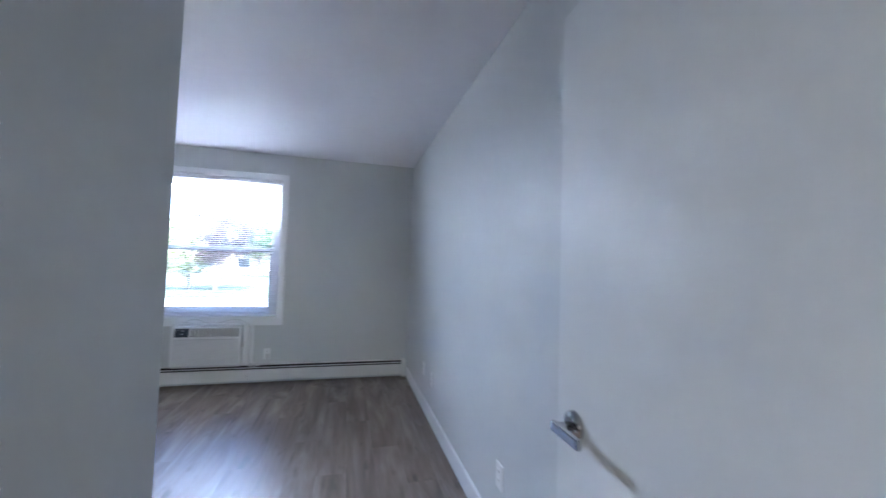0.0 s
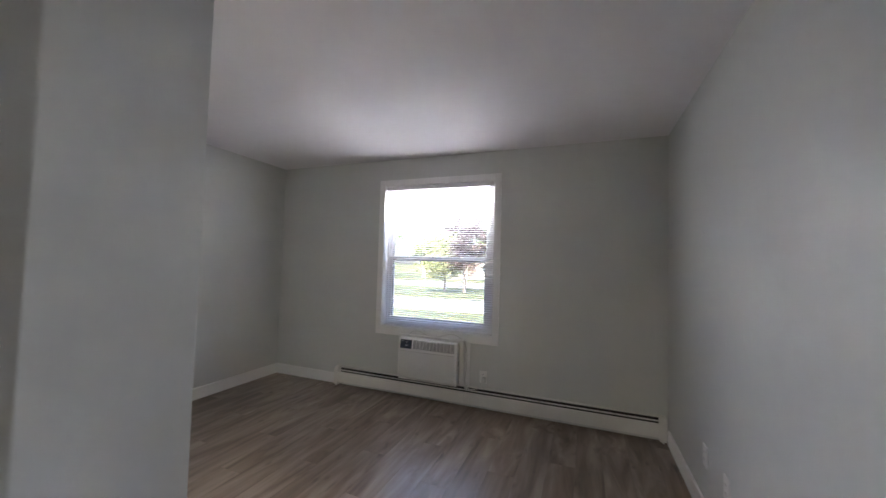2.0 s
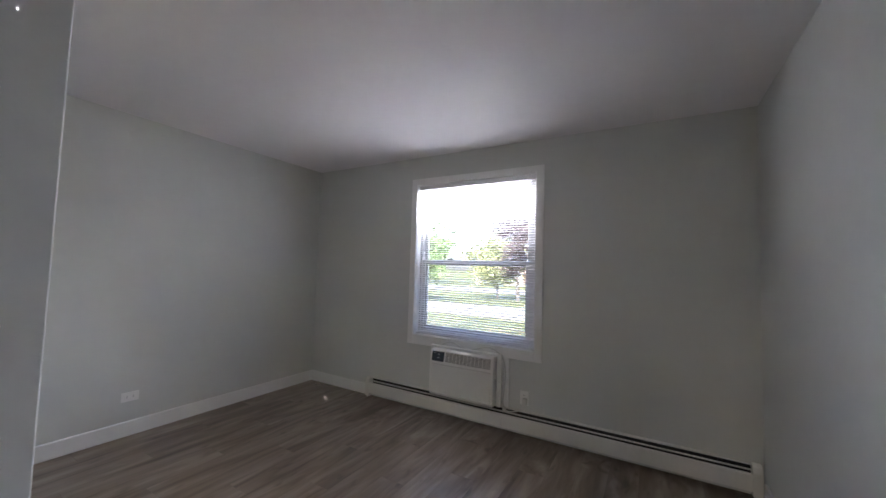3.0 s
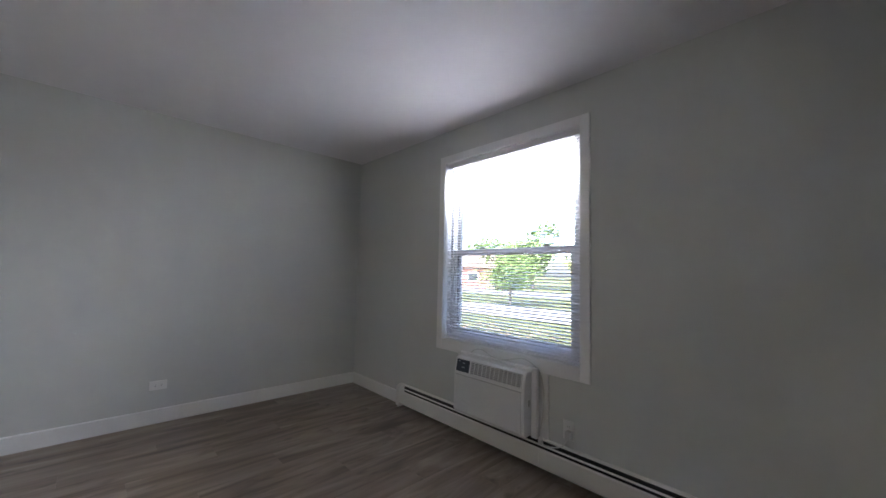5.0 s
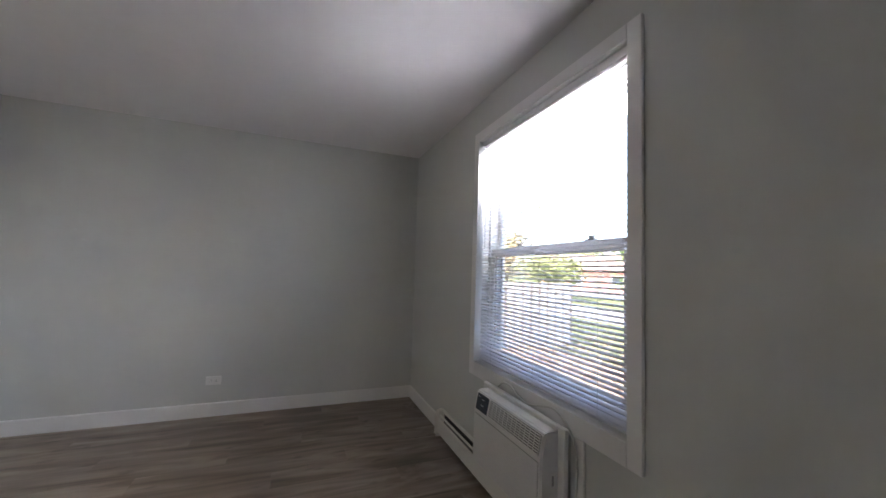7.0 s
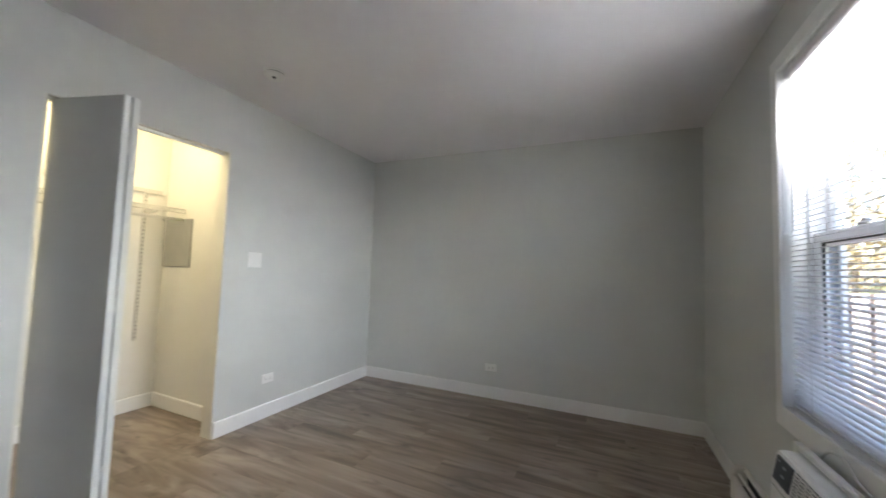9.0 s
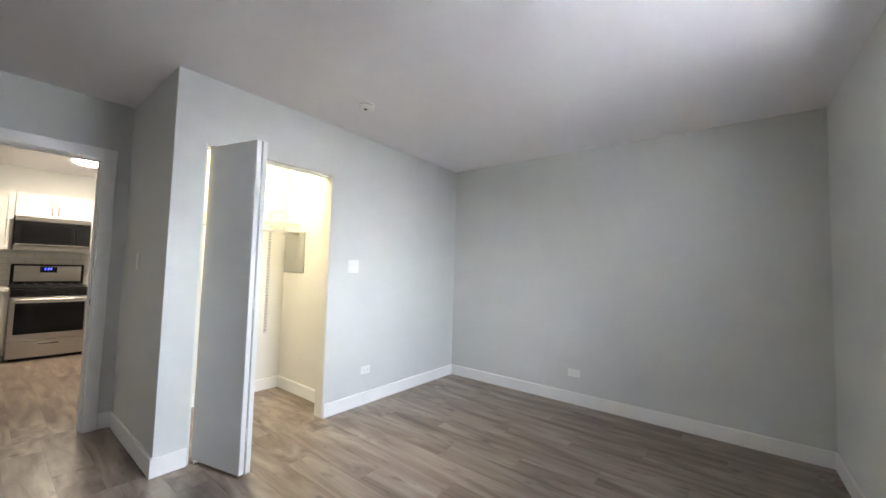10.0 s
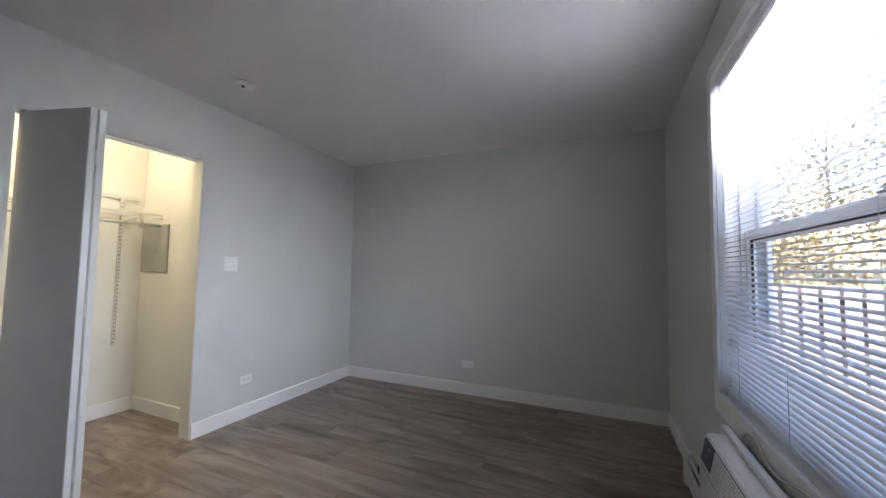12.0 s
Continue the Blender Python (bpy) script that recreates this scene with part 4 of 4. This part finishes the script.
solid("road", boxes((-120, 120, 30.0, 37.0, GROUND - 0.2, GROUND + 0.03)), ASPHALT, "grey asphalt street", "road")
bm = bmesh.new()
rnd = random.Random(5)
for k in range(9000):
    x, y = rnd.uniform(-9, 3), N + 0.35 + abs(rnd.gauss(0, 3.6))
    if y > N + 9.5:
        continue
    w = rnd.uniform(0.035, 0.08)
    c, t = Vector((x, y, GROUND + 0.035)), rnd.uniform(0, 6.28)
    u, v = Vector((math.cos(t), math.sin(t), rnd.uniform(-0.4, 0.4))) * w, Vector((-math.sin(t), math.cos(t), rnd.uniform(-0.4, 0.4))) * w * 0.6
    bm.faces.new([bm.verts.new(c + p) for p in (u, v, -u, -v)])
tagged(solid("fallen_leaves", bm, MULCH, "scattered brown fallen leaves by the wall", "leaves"), kind="stuff")
solid("ground_bed", boxes((-10, 4, N + 0.30, N + 5.2, GROUND - 0.2, GROUND + 0.02)), MULCH, "brown mulch bed along the building", "mulch bed")

fence = thing("fence", "tall pale shadowbox board fence on the lawn", "fence", (-8.0, 7.0, GROUND))
board_bm = box(bmesh.new(), -0.009, 0.009, -0.098, 0.098, 0.03, 1.72, bevel=0.003)
board_mesh = mesh_of("board", board_bm, FENCEWOOD)
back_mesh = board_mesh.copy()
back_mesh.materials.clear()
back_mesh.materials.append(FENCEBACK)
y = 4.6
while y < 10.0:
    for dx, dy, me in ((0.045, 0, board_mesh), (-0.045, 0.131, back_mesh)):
        ob = new("board", me)
        ob.parent = fence
        ob.matrix_basis = pose(dx, y + dy - 7.0, rnd.uniform(-0.006, 0.006), 0, rnd.uniform(-0.4, 0.4), 0)
    y += 0.263
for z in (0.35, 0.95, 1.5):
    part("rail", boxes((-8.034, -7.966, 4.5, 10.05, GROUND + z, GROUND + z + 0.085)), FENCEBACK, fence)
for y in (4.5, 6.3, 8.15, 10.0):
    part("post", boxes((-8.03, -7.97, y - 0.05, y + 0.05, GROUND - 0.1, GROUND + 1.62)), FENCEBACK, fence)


def tree(at, height, spread, crown_low, leaf, label, seed, leaves=2600, size=0.11, trunk=0.12, lean=0.0):
    """A tapered trunk with forking limbs and a crown of loose leaf clumps."""
    r = random.Random(seed)
    ob = thing("tree", label, "tree", at)
    base = Vector(at)
    tips, bm = [], bmesh.new()
    top = base + Vector((lean, 0, height * 0.62))
    rod(bm, base - Vector((0, 0, 0.1)), base + (top - base) * 0.5, trunk, trunk * 0.72, 10)
    rod(bm, base + (top - base) * 0.5, top, trunk * 0.72, trunk * 0.35, 9)
    for k in range(11):
        f = r.uniform(0.32, 1.0)
        a = base + (top - base) * f
        ang = k * 2.4 + r.uniform(-0.4, 0.4)
        reach = spread * r.uniform(0.5, 0.95)
        b = a + Vector((math.cos(ang) * reach, math.sin(ang) * reach, height * r.uniform(0.10, 0.34)))
        mid = a.lerp(b, 0.5) + Vector((0, 0, -0.05 * reach))
        rod(bm, a, mid, trunk * 0.34, trunk * 0.2, 7)
        rod(bm, mid, b, trunk * 0.2, trunk * 0.06, 6)
        tips += [mid, b]
        for j in range(3):
            q = a.lerp(b, r.uniform(0.4, 0.95))
            w = q + Vector((r.uniform(-1, 1), r.uniform(-1, 1), r.uniform(-0.2, 0.9))) * spread * 0.38
            rod(bm, q, w, trunk * 0.1, trunk * 0.03, 5)
            tips.append(w)
    tips.append(top + Vector((0, 0, height * 0.3)))
    part("trunk", bm, BARK, ob, "tapered trunk with forking limbs")
    bm = bmesh.new()
    for k in range(leaves):
        c = r.choice(tips) + Vector((r.gauss(0, 1), r.gauss(0, 1), r.gauss(0, 0.8))) * spread * 0.17
        if c.z < base.z + crown_low:
            c.z = base.z + crown_low + r.uniform(0, 0.5)
        u = Vector((r.gauss(0, 1), r.gauss(0, 1), r.gauss(0, 1))).normalized()
        v = u.orthogonal().normalized()
        s = size * r.uniform(0.6, 1.3)
        bm.faces.new([bm.verts.new(c + p) for p in (u * s, v * s * 0.55, -u * s, -v * s * 0.55)])
    part("crown", bm, leaf, ob, "loose crown of small leaves")
    return ob


tree((-7.6, 24.0, GROUND), 6.4, 2.0, 1.5, LEAFP, "upright tree with dark purple leaves on the lawn", 11, 3000, 0.13, 0.14)
tree((-13.2, 20.4, GROUND), 3.3, 1.9, 0.9, LEAFG, "small round green tree on the lawn", 12, 3000, 0.10, 0.10)
tree((-9.2, 24.5, GROUND), 3.5, 1.9, 1.0, LEAFY, "small yellow-green tree on the lawn", 13, 2600, 0.11, 0.10)
tree((-24.0, 22.0, GROUND), 4.4, 2.6, 1.0, LEAFY, "yellow-green tree near the houses", 14, 2600, 0.14, 0.13)
tree((-13.5, 9.4, GROUND), 8.6, 3.8, 1.6, LEAFB, "tall tree with sparse pale brown leaves behind the fence", 15, 4200, 0.07, 0.09)
tree((-14.5, 6.0, GROUND), 8.0, 3.8, 1.6, LEAFB, "tall tree with sparse pale brown leaves behind the fence", 16, 4200, 0.07, 0.09)
tree((-11.6, 7.4, GROUND), 4.4, 2.7, 1.2, LEAFB, "low spreading tree with pale brown leaves behind the fence", 17, 4200, 0.065, 0.07)
for k, (x, y) in enumerate(((-44, 44), (-36, 47), (-28, 46), (-19, 48), (-10, 46), (-1, 47), (8, 48), (-50, 34), (-54, 22), (-52, 12))):
    tree((x, y, GROUND), 6.5 + (k * 37 % 5) * 0.5, 3.8, 0.6, LEAFB if x < -49 else LEAFG if k % 3 else LEAFY, "leafy tree along the far side of the street", 30 + k, 1700, 0.32, 0.22)


def house(at, turn, label, wall):
    ob = thing("house", label, "house", at, turn)
    part("wall", boxes((-6, 6, -4, 4, 0, 2.9)), wall, ob, local=True)
    part("roof", prism(bmesh.new(), [(-4.5, 2.8), (4.5, 2.8), (0, 4.9)], "x", -6.5, 6.5), ROOFM, ob, "low brown gabled roof", local=True)
    for x in (-4.2, -1.6, 3.2):
        w = part("window", boxes((x - 0.75, x + 0.75, -4.05, -4.0, 0.9, 2.1)), TRIM, ob, local=True)
        part("pane", boxes((x - 0.66, x + 0.66, -4.07, -4.051, 0.98, 2.02)), HOUSEGLASS, w, local=True)
    part("door", boxes((0.5, 1.4, -4.06, -4.0, 0.1, 2.1)), FENCEBACK, ob, local=True)
    return ob


house((-38, 40, GROUND), 40, "brick house with a low brown roof across the street", BRICKM)
house((-16, 52, GROUND), 8, "tan house with a low brown roof across the street", SIDING)
house((3, 53, GROUND), -5, "brick house with a low brown roof across the street", BRICKM)

# ---- backsplash tiles ----
backs = solid("wall_backsplash", boxes((-1.25, 0.80, KY + 0.0005, KY + 0.004, 0.896, 1.344)), GROUT, "glossy white subway tile backsplash", "backsplash")
tile_mesh = mesh_of("tile", box(bmesh.new(), -0.074, 0.074, 0, 0.006, -0.0355, 0.0355, bevel=0.001), TILE)
for row in range(6):
    for k in range(14):
        x, z = -1.25 + 0.076 + k * 0.151 + (0.0755 if row % 2 else 0), 0.896 + 0.037 + row * 0.0745
        if x + 0.074 < 0.80 and z + 0.036 < 1.345:
            ob = new("tile", tile_mesh)
            ob.parent = backs
            ob.matrix_basis = Matrix.Translation((x, KY + 0.0041, z))

# ---- floor planks ----
PW, PL = 0.182, 1.22
plank_bm = box(bmesh.new(), -PW / 2 + 0.0002, PW / 2 - 0.0002, -PL / 2 + 0.0002, PL / 2 - 0.0002, -0.0058, 0.0, bevel=0.0006)
plank_mesh = mesh_of("plank", plank_bm, PLANK)


def lay(x0, x1, y0, y1):
    """Full and cut planks along y over a rectangle of the plan."""
    column = 0
    x = x0
    while x < x1 - 0.01:
        xe = min(x + PW, x1)
        y = y0 - PL * ((column * 0.382) % 1.0)
        while y < y1 - 0.005:
            a, b = max(y, y0), min(y + PL, y1)
            if b - a > 0.01:
                ob = new("plank", plank_mesh)
                ob.parent = floor
                ob.matrix_basis = Matrix.LocRotScale(((x + xe) / 2, (a + b) / 2, 0), None, ((xe - x) / PW, (b - a) / PL, 1))
            y += PL
        x += PW
        column += 1


lay(W, E, S - 0.05, N)
lay(CX, E, AY - T, S - 0.05)
lay(CWX, CX - 0.1, CBY, S - 0.05)
lay(-1.3, 1.0, KY, AY - T)
